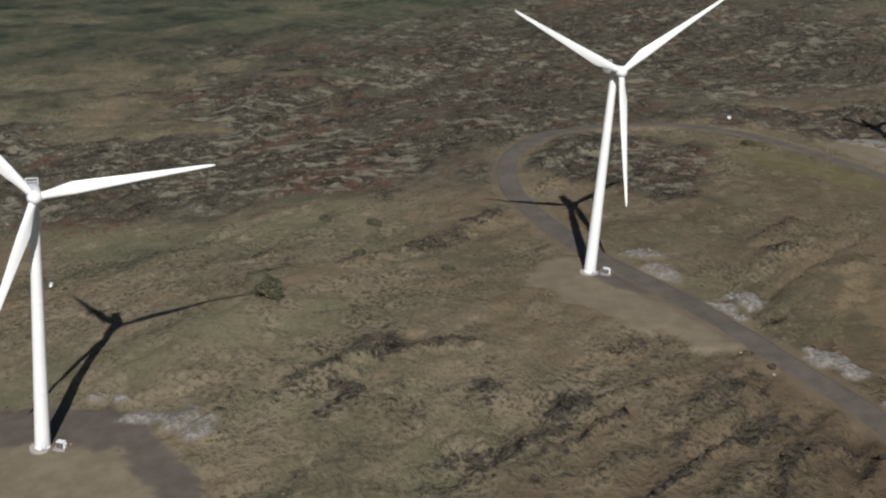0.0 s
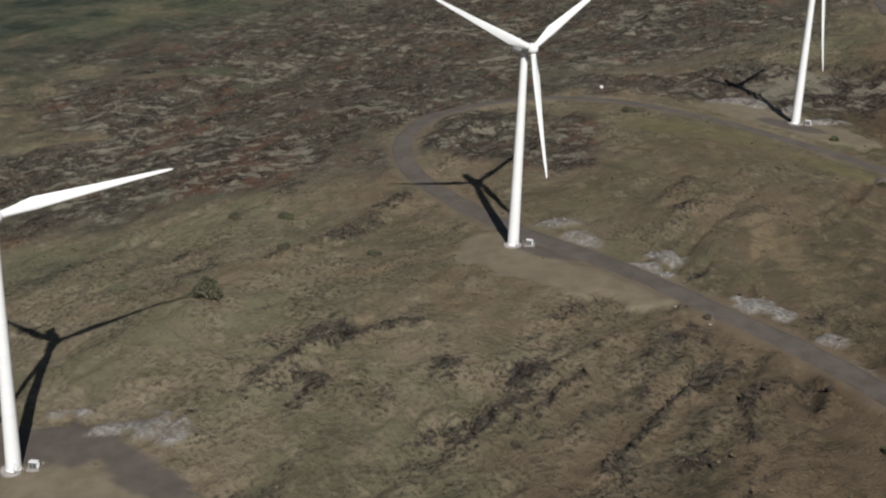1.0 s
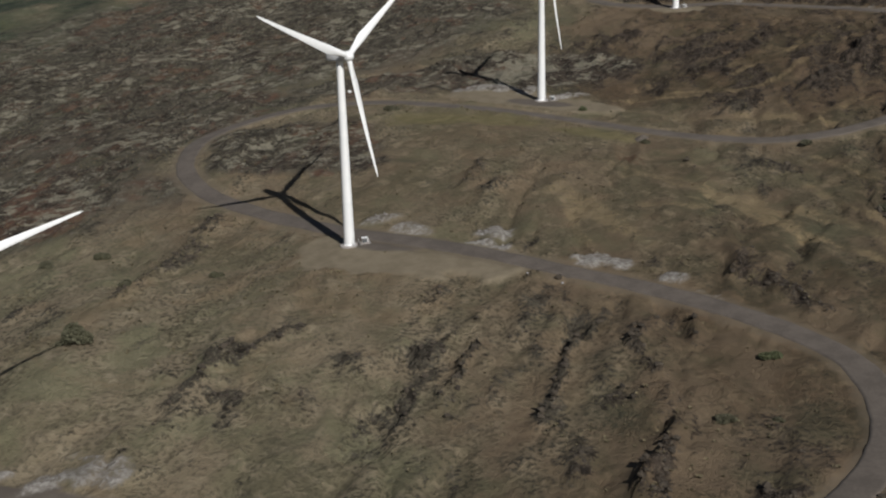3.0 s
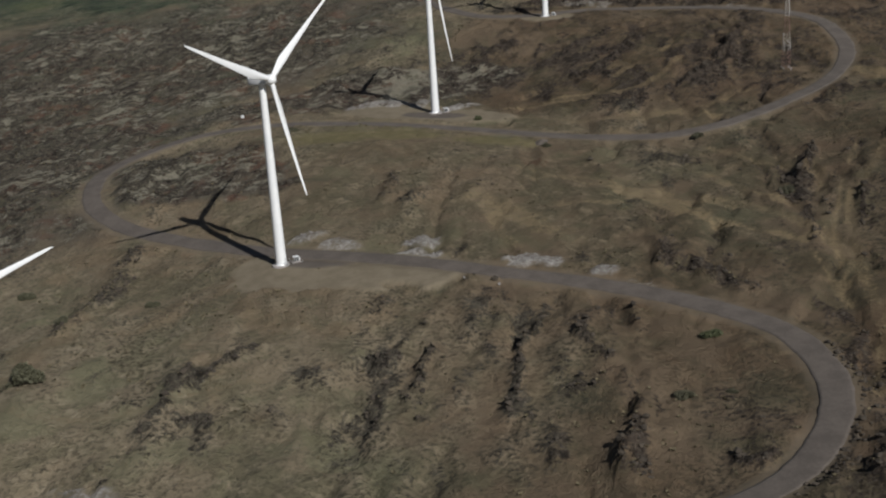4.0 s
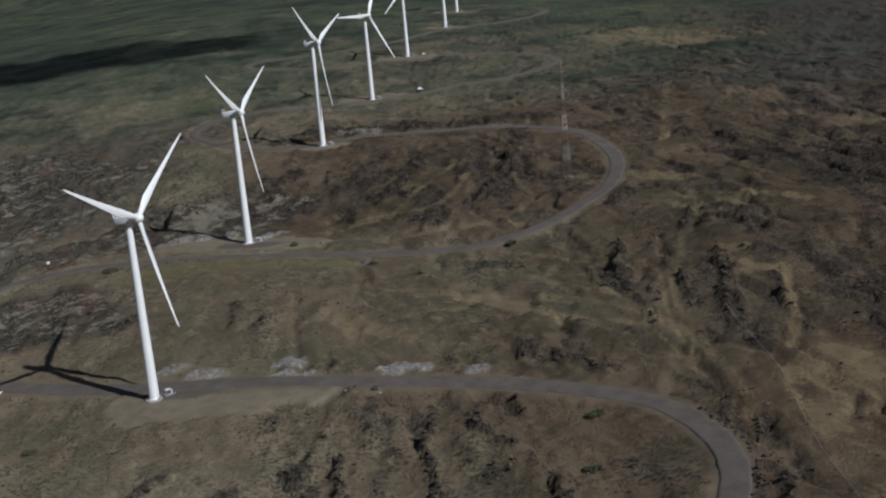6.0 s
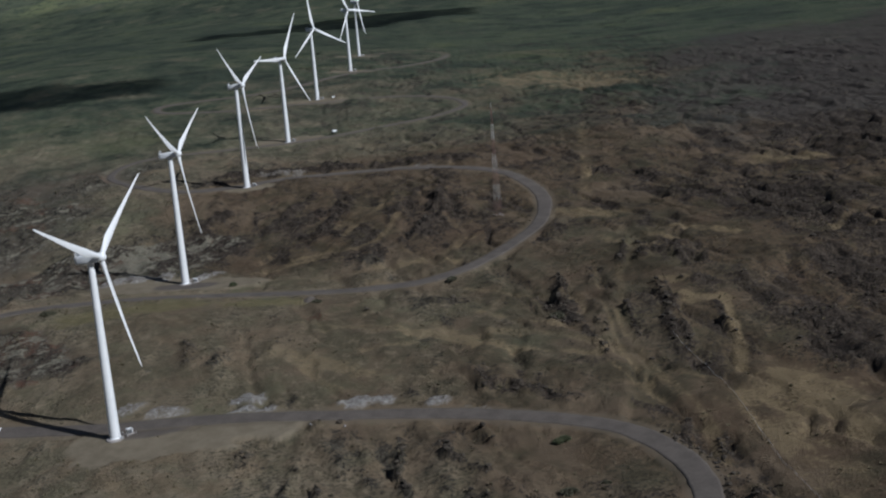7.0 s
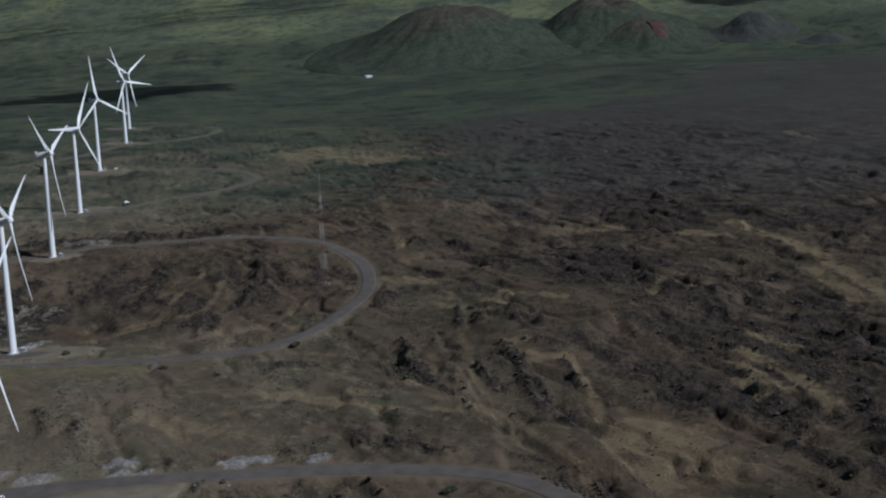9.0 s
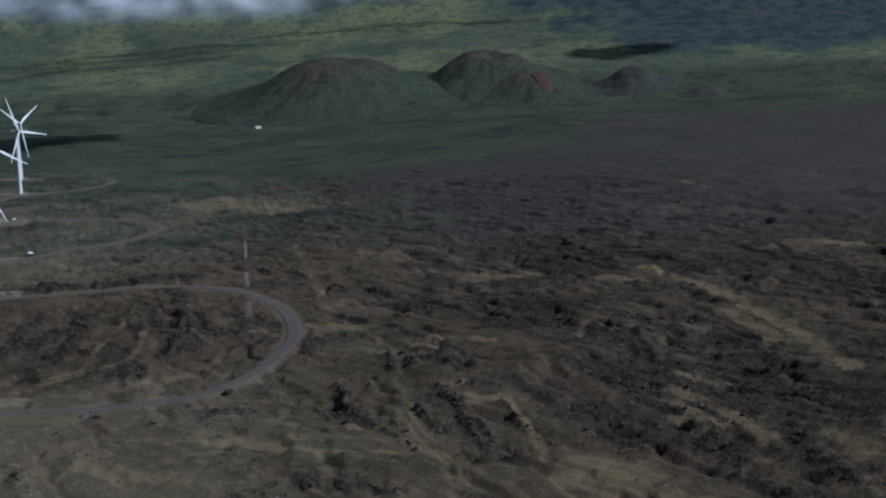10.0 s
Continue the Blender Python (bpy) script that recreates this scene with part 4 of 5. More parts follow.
def wind_turbine(x, y, facing, phase, label):
    root = new("wind_turbine")
    root.matrix_world = pose(x, y, at_ground(x, y), 0, 0, -facing)
    tagged(root, label, "wind turbine", group="row of wind turbines")
    child("foundation", shared("foundation", foundation_mesh, CONCRETE), root, label="round concrete foundation ring")
    tower = child("tower", shared("tower", tower_mesh, WHITE), root)
    child("door", shared("door", door_mesh, SHELL), tower, label="pale grey steel door")
    child("steps", shared("steps", steps_mesh, GALVANISED), tower, label="short galvanised steel stair")
    tilt = pose(0, 0, TOWER_H + 1.7, 8, 0, 0)
    nac = child("nacelle", shared("nacelle", nacelle_mesh, SHELL), root, tilt, "pale grey rounded nacelle")
    child("cooler_frame", shared("cooler_frame", cooler_frame_mesh, WHITE), nac, label="white frame on the nacelle roof")
    for k, z in enumerate((1.98, 2.84)):
        child("cooler_panel", shared("cooler_panel%d" % k, lambda: cooler_panel_mesh(z), DARK_METAL), nac, label="dark finned cooler")
    rotor = tilt @ pose(0, 5.0, 0)
    child("hub", shared("hub", hub_mesh, WHITE), root, rotor, "white rounded spinner")
    for k in range(3):
        child("blade", shared("blade", blade_mesh, WHITE), root, rotor @ pose(0, 0, 0, 0, phase + 120 * k, 0))
    return root


BASES = [(-3.4, -205.0), (0.0, 0.0), (-13.1, 230.0), (-6.9, 455.3), (-0.0, 679.1), (8.3, 910.8), (31.2, 1146.9), (31.5, 1347.3)]
FACING = (106, 106, 99, 103, 121, 129, 129, 128)
PHASE = (39, 64, 56, 51, 87, 5, 22, 61)
for (bx, by), facing, phase in zip(BASES, FACING, PHASE):
    wind_turbine(bx, by, facing, phase, "white three-bladed wind turbine on a tall tapered steel tower")


# ------------------------------------------------------------------ loose stones, boulders and scrub
def ico():
    bm = bmesh.new()
    bmesh.ops.create_icosphere(bm, subdivisions=1, radius=1.0)
    v = np.array([q.co[:] for q in bm.verts])
    f = np.array([[q.index for q in t.verts] for t in bm.faces])
    bm.free()
    return v, f


def scatter_stones(name, x, y, size, material, label, seed, sink=0.25):
    rng = np.random.default_rng(seed)
    v, f = ico()
    n = len(x)
    z = ground_z(x, y)
    jit = 1 + rng.uniform(-0.32, 0.32, (n, len(v)))
    sx, sy, sz = size * rng.uniform(0.7, 1.4, n), size * rng.uniform(0.7, 1.4, n), size * rng.uniform(0.5, 1.0, n)
    turn = rng.uniform(0, 6.283, n)
    px, py, pz = (v[:, k][None] * jit for k in range(3))
    px, py, pz = px * sx[:, None], py * sy[:, None], pz * sz[:, None]
    c, s = np.cos(turn)[:, None], np.sin(turn)[:, None]
    V = np.stack([x[:, None] + px * c - py * s, y[:, None] + px * s + py * c, (z + sz * (0.5 - sink))[:, None] + pz], -1).reshape(-1, 3)
    F = (f[None] + (np.arange(n) * len(v))[:, None, None]).reshape(-1, 3)
    return tagged(mesh_arrays(name, V, F, material), label, "rocks", kind="stuff")


def scatter_tufts(name, x, y, size, material, label, seed, blades=9):
    """Tangled low bushes: leaning blades that spread from one root."""
    rng = np.random.default_rng(seed)
    n = len(x)
    z = ground_z(x, y)
    a = rng.uniform(0, 6.283, (n, blades))
    lean = rng.uniform(0.2, 1.1, (n, blades))
    h = size[:, None] * rng.uniform(0.5, 1.0, (n, blades))
    w = size[:, None] * rng.uniform(0.22, 0.45, (n, blades))
    bx = x[:, None] + np.cos(a) * size[:, None] * 0.25
    by = y[:, None] + np.sin(a) * size[:, None] * 0.25
    ox, oy = -np.sin(a) * w, np.cos(a) * w
    zb = np.repeat(z[:, None] - 0.1, blades, 1)
    V = np.stack([np.stack([bx - ox, by - oy, zb], -1), np.stack([bx + ox, by + oy, zb], -1),
                  np.stack([bx + np.cos(a) * lean * h + ox, by + np.sin(a) * lean * h + oy, zb + h], -1),
                  np.stack([bx + np.cos(a) * lean * h - ox, by + np.sin(a) * lean * h - oy, zb + h * 0.8], -1)], 2).reshape(-1, 3)
    F = np.arange(len(V)).reshape(-1, 4)
    return tagged(mesh_arrays(name, V, F, material), label, "scrub", kind="stuff")


def pick(seed, count, x0, x1, y0, y1):
    rng = np.random.default_rng(seed)
    return rng.uniform(x0, x1, count), rng.uniform(y0, y1, count), rng


x, y, rng = pick(11, 330000, -420, 480, -235, 560)
sh = cover(x, y)
keep = rng.uniform(0, 1, len(x)) < 0.06 * ramp(430 - x, -60, 80) * ramp(sh[0], 0.55, 0.95) * (0.25 + 1.5 * ramp(fbm(x, y, 10, 3, 201), 0.45, 0.7))
x, y = x[keep], y[keep]
scatter_stones("lava_stones", x, y, 0.35 + 0.9 * rng.random(len(x)) ** 3, LAVA_ROCK, "dark weathered lava stones strewn over dry ground", 12)

x, y, rng = pick(21, 60000, -420, 900, -235, 900)
sh = cover(x, y)
keep = rng.uniform(0, 1, len(x)) < 0.15 * ramp(500 - x, -200, 150) * ramp(sh[0], 0.75, 1.0) * ramp(ridged(0.26 * x - 0.97 * y, (0.97 * x + 0.26 * y) * 2, 30, 3, 205), 0.6, 0.85)
x, y = x[keep], y[keep]
scatter_stones("lava_outcrops", x, y, 0.6 + 1.2 * rng.random(len(x)) ** 3, LAVA_ROCK, "black broken lava outcrops in rough ridges", 22, 0.35)

x, y, rng = pick(25, 260000, -90, 420, -180, 320)
sh = cover(x, y)
keep = rng.uniform(0, 1, len(x)) < 0.24 * (1 - 0.6 * ramp(x, 215, 300)) * ramp(sh[11], 0.35, 0.8) * (1 - np.maximum(sh[4], sh[7]))
x, y = x[keep], y[keep]
scatter_stones("crag_stones", x, y, 0.3 + 0.9 * rng.random(len(x)) ** 3, LAVA_ROCK, "black broken crags in rows down the slope", 26, 0.3)

line = ROADS["main"][0]
line = line[(line[:, 1] > -150) & (line[:, 1] < -55) & (line[:, 0] > 190)]
rng = np.random.default_rng(28)
k = rng.integers(0, len(line), 170)
x, y = line[k, 0] + rng.uniform(6.3, 7.6, 170) + rng.random(170) ** 4 * 8, line[k, 1] + rng.uniform(-3, 3, 170)
scatter_stones("verge_stones", x, y, 0.3 + 0.6 * rng.random(170) ** 2, LAVA_ROCK, "dark stones heaped along the outer road edge", 29, 0.2)

x, y, rng = pick(31, 90000, -70, 160, -195, 510)
sh = cover(x, y)
keep = rng.uniform(0, 1, len(x)) < 0.08 * ramp(sh[5], 0.3, 0.9)
x, y = x[keep], y[keep]
scatter_stones("pale_stones", x, y, 0.15 + 0.45 * rng.random(len(x)) ** 3, PALE_ROCK, "pale grey broken rock on the cut banks", 32)

x, y, rng = pick(41, 170000, -420, 470, -235, 560)
sh = cover(x, y)
keep = rng.uniform(0, 1, len(x)) < 0.32 * ramp(fbm(x, y, 14, 4, 211, 0.65), 0.46, 0.7) * (1 - np.maximum(np.maximum(sh[4], sh[7]), np.maximum(sh[6], sh[12])))
x, y = x[keep], y[keep]
scatter_tufts("dry_scrub", x, y, 0.30 + 0.55 * rng.random(len(x)) ** 2, SCRUB, "low brown dry scrub over the slopes", 42)


# ------------------------------------------------------------------ far landforms
def cinder_material():
    m, n, l, p = nodes_of("cinder_slope")
    at = n.new("ShaderNodeAttribute")
    at.attribute_name = "top"
    big = noise_node(n, l, 0.010, 6, 0.62)
    clump = noise_node(n, l, 0.024, 6, 0.66)
    small = noise_node(n, l, 0.09, 5, 0.65)
    # cool tones put a little distance haze into the cone's colour
    low = blend(n, l, mapped(n, l, small, 0.4, 0.6), (0.037, 0.047, 0.031), (0.054, 0.062, 0.042))
    low = blend(n, l, mapped(n, l, clump, 0.50, 0.61, 0, 0.5), low, (0.024, 0.030, 0.022))
    high = blend(n, l, mapped(n, l, small, 0.4, 0.6), (0.044, 0.041, 0.031), (0.070, 0.059, 0.046))
    high = blend(n, l, mapped(n, l, clump, 0.53, 0.62, 0, 0.6), high, (0.034, 0.033, 0.024))
    f = maths(n, l, "ADD", at.outputs["Fac"], maths(n, l, "MULTIPLY", maths(n, l, "SUBTRACT", big, 0.5), 1.8))
    l.new(blend(n, l, mapped(n, l, f, 0.35, 1.0), low, high), p.inputs["Base Color"])
    p.inputs["Roughness"].default_value = 0.95
    p.inputs["Specular IOR Level"].default_value = 0.1
    bumped(n, l, p, clump, 0.3, 4.0)
    return m


CINDER = cinder_material()
RED_CINDER = plain("red_cinder", (0.042, 0.020, 0.019), (0.070, 0.032, 0.028), 0.03, 0.95)
DARK_CINDER = plain("dark_cinder", (0.017, 0.019, 0.017), (0.040, 0.042, 0.032), 0.02, 0.95)


def cone_form(rr, aa, height, crater, seed):
    """Height over the ground at shares rr of the radius and angles aa: long skirts, a blunt top, gullies and lumps."""
    ca, sa = np.cos(aa), np.sin(aa)
    lump = 1 + 0.45 * (fbm(ca * 2 + seed, sa * 2 + 0 * rr, 1.0, 3, seed) - 0.5)
    up = 1.7 * np.clip(1 - rr * (0.7 + 0.3 * lump), 0, None) ** 2.2
    shape = up / (1 + up ** 4) ** 0.25
    rim = crater * np.exp(-((rr - 0.05) / 0.13) ** 2) * (1 + 0.8 * ca)
    gully = 0.07 * (ridged(ca * 7 + 30 + 0 * rr, sa * 7 + rr * 1.5, 1.0, 3, seed + 3) - 0.5) * np.sin(np.pi * np.clip(rr * 1.1, 0, 1))
    rubble = 0.13 * (fbm(ca * rr * 7 + 9, sa * rr * 7, 1.0, 5, seed + 7, 0.6) - 0.5) * ramp(rr, 1.0, 0.6)
    return height * (shape - rim + gully + rubble), shape


def cinder_cone(x, y, radius, height, crater, material, seed, label, stretch=1.0, turn=0.0):
    nr, na = 60, 150
    rr = np.linspace(0, 1.0, nr)[:, None]
    aa = np.linspace(0, 2 * math.pi, na, endpoint=False)[None]
    hgt, shape = cone_form(rr, aa, height, crater, seed)
    c, s = math.cos(radians(turn)), math.sin(radians(turn))
    px, py = rr * np.cos(aa) * radius * stretch, rr * np.sin(aa) * radius
    X, Y = x + px * c - py * s, y + px * s + py * c
    Z = ground_z(X.ravel(), Y.ravel()).reshape(X.shape) + 1 - 30 * ramp(rr, 0.85, 1.0) + hgt
    i = np.arange(nr * na).reshape(nr, na)
    j = np.roll(i, -1, 1)
    quads = np.stack([i[:-1], i[1:], j[1:], j[:-1]], -1).reshape(-1, 4)
    ob = mesh_arrays("cinder_cone", np.stack([X, Y, Z], -1).reshape(-1, 3), quads, material, smooth=True)
    at = ob.data.attributes.new("top", "FLOAT", "POINT")
    at.data.foreach_set("value", (shape * np.ones_like(X)).astype(np.float32).ravel())
    return tagged(ob, label, "volcanic cone")


def scar(cone, x, y, radius, height, crater, seed, low, high, a0, a1, name, material, label):
    """A bare slip on the flank of a round cone, between two angles and two shares of the radius."""
    nr, na = 26, 26
    u, v = np.linspace(0, 1, nr)[:, None], np.linspace(0, 1, na)[None]
    aa = radians(a0) + radians(a1 - a0) * (v + 0.25 * (fbm(u * 4 + 0 * v, 3 + 0 * u * v, 1.0, 3, seed) - 0.5))
    rr = low + (high - low) * (u + 0.35 * (fbm(v * 5 + 0 * u, 8 + 0 * u * v, 1.0, 3, seed + 1) - 0.5)) + 0 * v
    hgt, shape = cone_form(rr, aa, height, crater, seed)
    X, Y = x + rr * np.cos(aa) * radius, y + rr * np.sin(aa) * radius
    edge = np.sin(np.pi * u) * np.sin(np.pi * v)
    Z = ground_z(X.ravel(), Y.ravel()).reshape(X.shape) + 1 + hgt + np.where(edge > 0.02, 2.5, -4)
    i = np.arange(nr * na).reshape(nr, na)
    quads = np.stack([i[:-1, :-1], i[1:, :-1], i[1:, 1:], i[:-1, 1:]], -1).reshape(-1, 4)
    ob = mesh_arrays(name, np.stack([X, Y, Z], -1).reshape(-1, 3), quads, material, smooth=True)
    ob.parent = cone
    ob["label"] = label


cinder_cone(830, 2850, 400, 118, 0.10, CINDER, 3, "broad grassy cinder cone with a bare brown top", 1.1, 10)
cinder_cone(1250, 2830, 250, 104, 0.16, CINDER, 14, "brown cinder cone with grassy flanks", 1.15, -10)
shoulder = cinder_cone(1318, 2690, 185, 62, 0.05, CINDER, 23, "low cinder shoulder with a dark red slip beside a larger cone", 1.2, -20)
scar(shoulder, 1318, 2690, 185, 62, 0.05, 23, 0.05, 0.50, -100, -25, "slip", RED_CINDER, "dark red bare cinder slip")
cinder_cone(1597, 2640, 118, 52, 0.03, DARK_CINDER, 31, "small dark pointed cinder cone on the plain", 1.15, 0)
cinder_cone(1705, 2460, 62, 18, 0.05, DARK_CINDER, 37, "low dark cinder mound on the plain", 1.3, -30)


def cloud_material():
    m, n, l, p = nodes_of("cloud")
    tc = n.new("ShaderNodeTexCoord")
    sep = n.new("ShaderNodeSeparateXYZ")
    l.new(tc.outputs["Generated"], sep.inputs[0])
    soft = noise_node(n, l, 0.0045, 6, 0.55)
    wide = noise_node(n, l, 0.0022, 3, 0.5)
    up = sep.outputs[2]
    body = mapped(n, l, up, 0.02, 0.42)
    ends = maths(n, l, "MULTIPLY", mapped(n, l, sep.outputs[0], 0.0, 0.15), mapped(n, l, sep.outputs[0], 1.0, 0.75))
    dens = maths(n, l, "MULTIPLY", maths(n, l, "MULTIPLY", body, ends), mapped(n, l, maths(n, l, "ADD", soft, wide), 0.50, 1.25))
    l.new(maths(n, l, "MULTIPLY", dens, 0.34), p.inputs["Alpha"])
    p.inputs["Base Color"].default_value = (0.72, 0.76, 0.84, 1)
    p.inputs["Roughness"].default_value = 1.0
    p.inputs["Specular IOR Level"].default_value = 0.0
    return m


CLOUD = cloud_material()


def cloud_bank(distance, left, right, low, high, seed):
    """A hanging bank of mist before the upper slope: a billowing curtain along an arc round the plain."""
    na, nz = 90, 14
    a = np.radians(np.linspace(left, right, na))[None]
    t = np.linspace(0, 1, nz)[:, None]
    r = distance + 160 * (fbm(a * 40 + 0 * t, t * 3 + 0 * a, 1.0, 3, seed) - 0.5) + 60 * np.sin(np.pi * t)
    X, Y = 60 + r * np.sin(a), -500 + r * np.cos(a)
    Z = low + (high - low) * t + 0 * a
    i = np.arange(na * nz).reshape(nz, na)
    quads = np.stack([i[:-1, :-1], i[:-1, 1:], i[1:, 1:], i[1:, :-1]], -1).reshape(-1, 4)
    ob = mesh_arrays("cloud_bank", np.stack([X, Y, Z], -1).reshape(-1, 3), quads, CLOUD, smooth=True)
    return tagged(ob, "thin white bank of cloud along the upper mountain slope", "cloud", kind="structure")


cloud_bank(3950, -8, 15, 325, 560, 3)
cloud_bank(4050, -10, 13, 340, 580, 9)
cloud_bank(4150, -6, 17, 345, 600, 21)
cloud_bank(4250, 12, 26, 385, 600, 15)


# ------------------------------------------------------------------ shrubs
def blob_points(rng, n, lobes, size, height):
    """Leaf places on the skins of several overlapping lobes."""
    pts = []
    for k in range(n):
        cx, cy, cz, r = lobes[k % len(lobes)]
        v = rng.normal(size=3)
        v /= np.linalg.norm(v)
        v[2] = abs(v[2]) * 0.9 + 0.05 * rng.normal()
        pts.append((cx + v[0] * r * rng.uniform(0.7, 1.05), cy + v[1] * r * rng.uniform(0.7, 1.05), max(0.05, cz + v[2] * r * height / size * rng.uniform(0.75, 1.05))))
    return np.array(pts)


def shrub(x, y, size, height, material, seed, label):
    rng = np.random.default_rng(seed)
    root = new("shrub")
    root.matrix_world = pose(x, y, at_ground(x, y) - 0.1)
    tagged(root, label, "shrub")
    lobes = []
    for k in range(7):
        a, d = rng.uniform(0, 6.283), size * 0.5 * rng.uniform(0.15, 0.62)
        lobes.append((d * math.cos(a) * 1.2, d * math.sin(a), height * rng.uniform(0.05, 0.35), size * rng.uniform(0.18, 0.32)))
    p = blob_points(rng, 2600, lobes, size, height * 1.9)
    n = len(p)
    leaf = 0.095 * math.sqrt(size) * rng.uniform(0.7, 1.5, n)
    d1, d2 = rng.normal(size=(n, 3)), rng.normal(size=(n, 3))
    d1 /= np.linalg.norm(d1, axis=1)[:, None]
    d2 = np.cross(d1, d2)
    d2 /= np.linalg.norm(d2, axis=1)[:, None]
    u, w = d1 * leaf[:, None] * 1.5, d2 * leaf[:, None]
    V = np.stack([p - u, p - w, p + u, p + w], 1).reshape(-1, 3)
    crown = mesh_arrays("crown", V, np.arange(4 * n).reshape(-1, 4), material)
    crown.parent = root
    bm = bmesh.new()
    for cx, cy, cz, r in lobes:
        q = Vector((cx, cy, cz + r * 0.5))
        ring_loft(bm, [[(q.x * f + 0.07 * (1.2 - f) * size * 0.3 * math.cos(b), q.y * f + 0.07 * (1.2 - f) * size * 0.3 * math.sin(b), q.z * f) for b in (0, 1.57, 3.14, 4.71)] for f in (0.0, 0.5, 1.0)])
    part("stems", bm, BARK, root)
    return root


SHRUBS = [(-44.3, -107.5, 13.6, 7.8, LEAF_GREY, "large grey-green shrub alone on dry grass"), (-48.9, -112.8, 3.8, 1.8, LEAF, "small dark shrub beside a larger one"),
          (-65.9, -58, 6.2, 2.7, LEAF, "low olive shrub on dry grass"), (16.3, 214.7, 5.6, 2.9, LEAF_GREEN, "bright green shrub beside the gravel road"),
          (179, -48.2, 7.4, 2.4, LEAF_GREEN, "green shrub inside the road bend"), (176.1, -92.1, 6.2, 1.3, LEAF, "flat dark shrub on bare earth"),
          (189.1, -86.5, 4.2, 1.2, LEAF, "low dark shrub on bare earth"), (141.9, 174.9, 6.2, 2.7, LEAF, "dark shrub beside the gravel road"),
          (191, 92, 9.5, 2.9, LEAF, "dark spreading shrub on brown earth"), (69.6, 157.9, 5.6, 2.2, LEAF, "dark shrub at the foot of the road bank"),
          (-38.8, -35, 6.2, 2.5, LEAF_GREY, "low grey shrub on dry grass"), (-109.6, -22.2, 7.8, 2.7, LEAF_GREY, "grey spreading shrub at the edge of lava"),
          (-131.8, -31.5, 7.8, 2.5, LEAF, "dark spreading shrub at the edge of lava"), (-77.7, 177.8, 7.3, 2.9, LEAF, "dark shrub inside the road loop")]
for k, (sx, sy, size, height, mat, text) in enumerate(SHRUBS):
    shrub(sx, sy, size, height, mat, 300 + k, text)


# ------------------------------------------------------------------ mast, cabinets and other built things
def bar(bm, a, b, w):
    """A square bar from a to b."""
    a, b = Vector(a), Vector(b)
    d = (b - a).normalized()
    u = d.orthogonal().normalized() * w / 2
    v = d.cross(u)
    ring_loft(bm, [[p + u + v, p - u + v, p - u - v, p + u - v] for p in (a, b)])


def lattice_mast(x, y, height):
    root = new("lattice_mast")
    root.matrix_world = pose(x, y, at_ground(x, y), 0, 0, 20)
    tagged(root, "tall lattice steel mast banded red and white", "mast")
    for sx in (-2.1, 2.1):
        for sy in (-2.1, 2.1):
            part("footing", box(bmesh.new(), sx, sy, 0.2, 0.7, 0.7, 1.3, 0.06), CONCRETE, root, "square concrete footing")
    n = 7
    for k in range(n):
        bm = bmesh.new()
        z0, z1 = 0.8 + (height - 0.8) * k / n, 0.8 + (height - 0.8) * (k + 1) / n
        for j in range(4):
            f0, f1 = j / 4, (j + 1) / 4
            za, zb = z0 + (z1 - z0) * f0, z0 + (z1 - z0) * f1
            wa, wb = np.interp(za, [0, height * 0.6, height], [2.1, 0.75, 0.3]), np.interp(zb, [0, height * 0.6, height], [2.1, 0.75, 0.3])
            ca = [(-wa, -wa, za), (wa, -wa, za), (wa, wa, za), (-wa, wa, za)]
            cb = [(-wb, -wb, zb), (wb, -wb, zb), (wb, wb, zb), (-wb, wb, zb)]
            for q in range(4):
                bar(bm, ca[q], cb[q], 0.08)
                bar(bm, ca[q], cb[(q + 1) % 4], 0.04)
                bar(bm, ca[q], ca[(q + 1) % 4], 0.035)
        part("mast_section", bm, DULL_WHITE if k % 2 else RED_PAINT, root, "white painted lattice section" if k % 2 else "red painted lattice section")
    bm = bmesh.new()
    bar(bm, (0, 0, height - 0.5), (0, 0, height + 3.5), 0.14)
    bar(bm, (-1.4, 0, height - 2), (1.4, 0, height - 2), 0.1)
    part("instrument_boom", bm, GALVANISED, root, "thin galvanised boom and tip")
    return root


lattice_mast(173.2, 294, 67)


def transformer_cabinet(x, y, turn):
    root = new("transformer_cabinet")
    root.matrix_world = pose(x, y, at_ground(x, y), 0, 0, turn)
    tagged(root, "pale grey transformer cabinet on a concrete slab beside a turbine", "cabinet", group="transformer cabinets")
    child("slab", shared("cabinet_slab", lambda: box(bmesh.new(), 0, 0, 0.05, 3.6, 3.0, 0.5, 0.04), CONCRETE), root, label="concrete slab")
    child("body", shared("cabinet_body", lambda: box(bmesh.new(), 0, 0.2, 1.25, 2.2, 1.6, 1.9, 0.05), CABINET), root)
    child("roof", shared("cabinet_roof", lambda: box(bmesh.new(), 0, 0.2, 2.26, 2.4, 1.8, 0.12, 0.03), SHELL), root, label="pale grey flat lid")
    for dx in (-0.5, 0.5):
        child("door", shared("cabinet_door", lambda: box(bmesh.new(), 0, -0.63, 1.2, 0.85, 0.06, 1.6), DARK_METAL), root, pose(dx, 0, 0), "dark louvred door")
    child("cooling_fins", shared("cabinet_fins", cabinet_fins, SHELL), root, label="grey cooling fins")
    for sx in (-1.7, 1.7):
        for sy in (-1.4, 1.4):
            child("bollard", shared("bollard", lambda: lathe(bmesh.new(), [(0.09, -0.3), (0.09, 1.15), (0.05, 1.22)], 10), GALVANISED), root, pose(sx * 1.25, sy * 1.3, 0), "grey steel post")
    return root


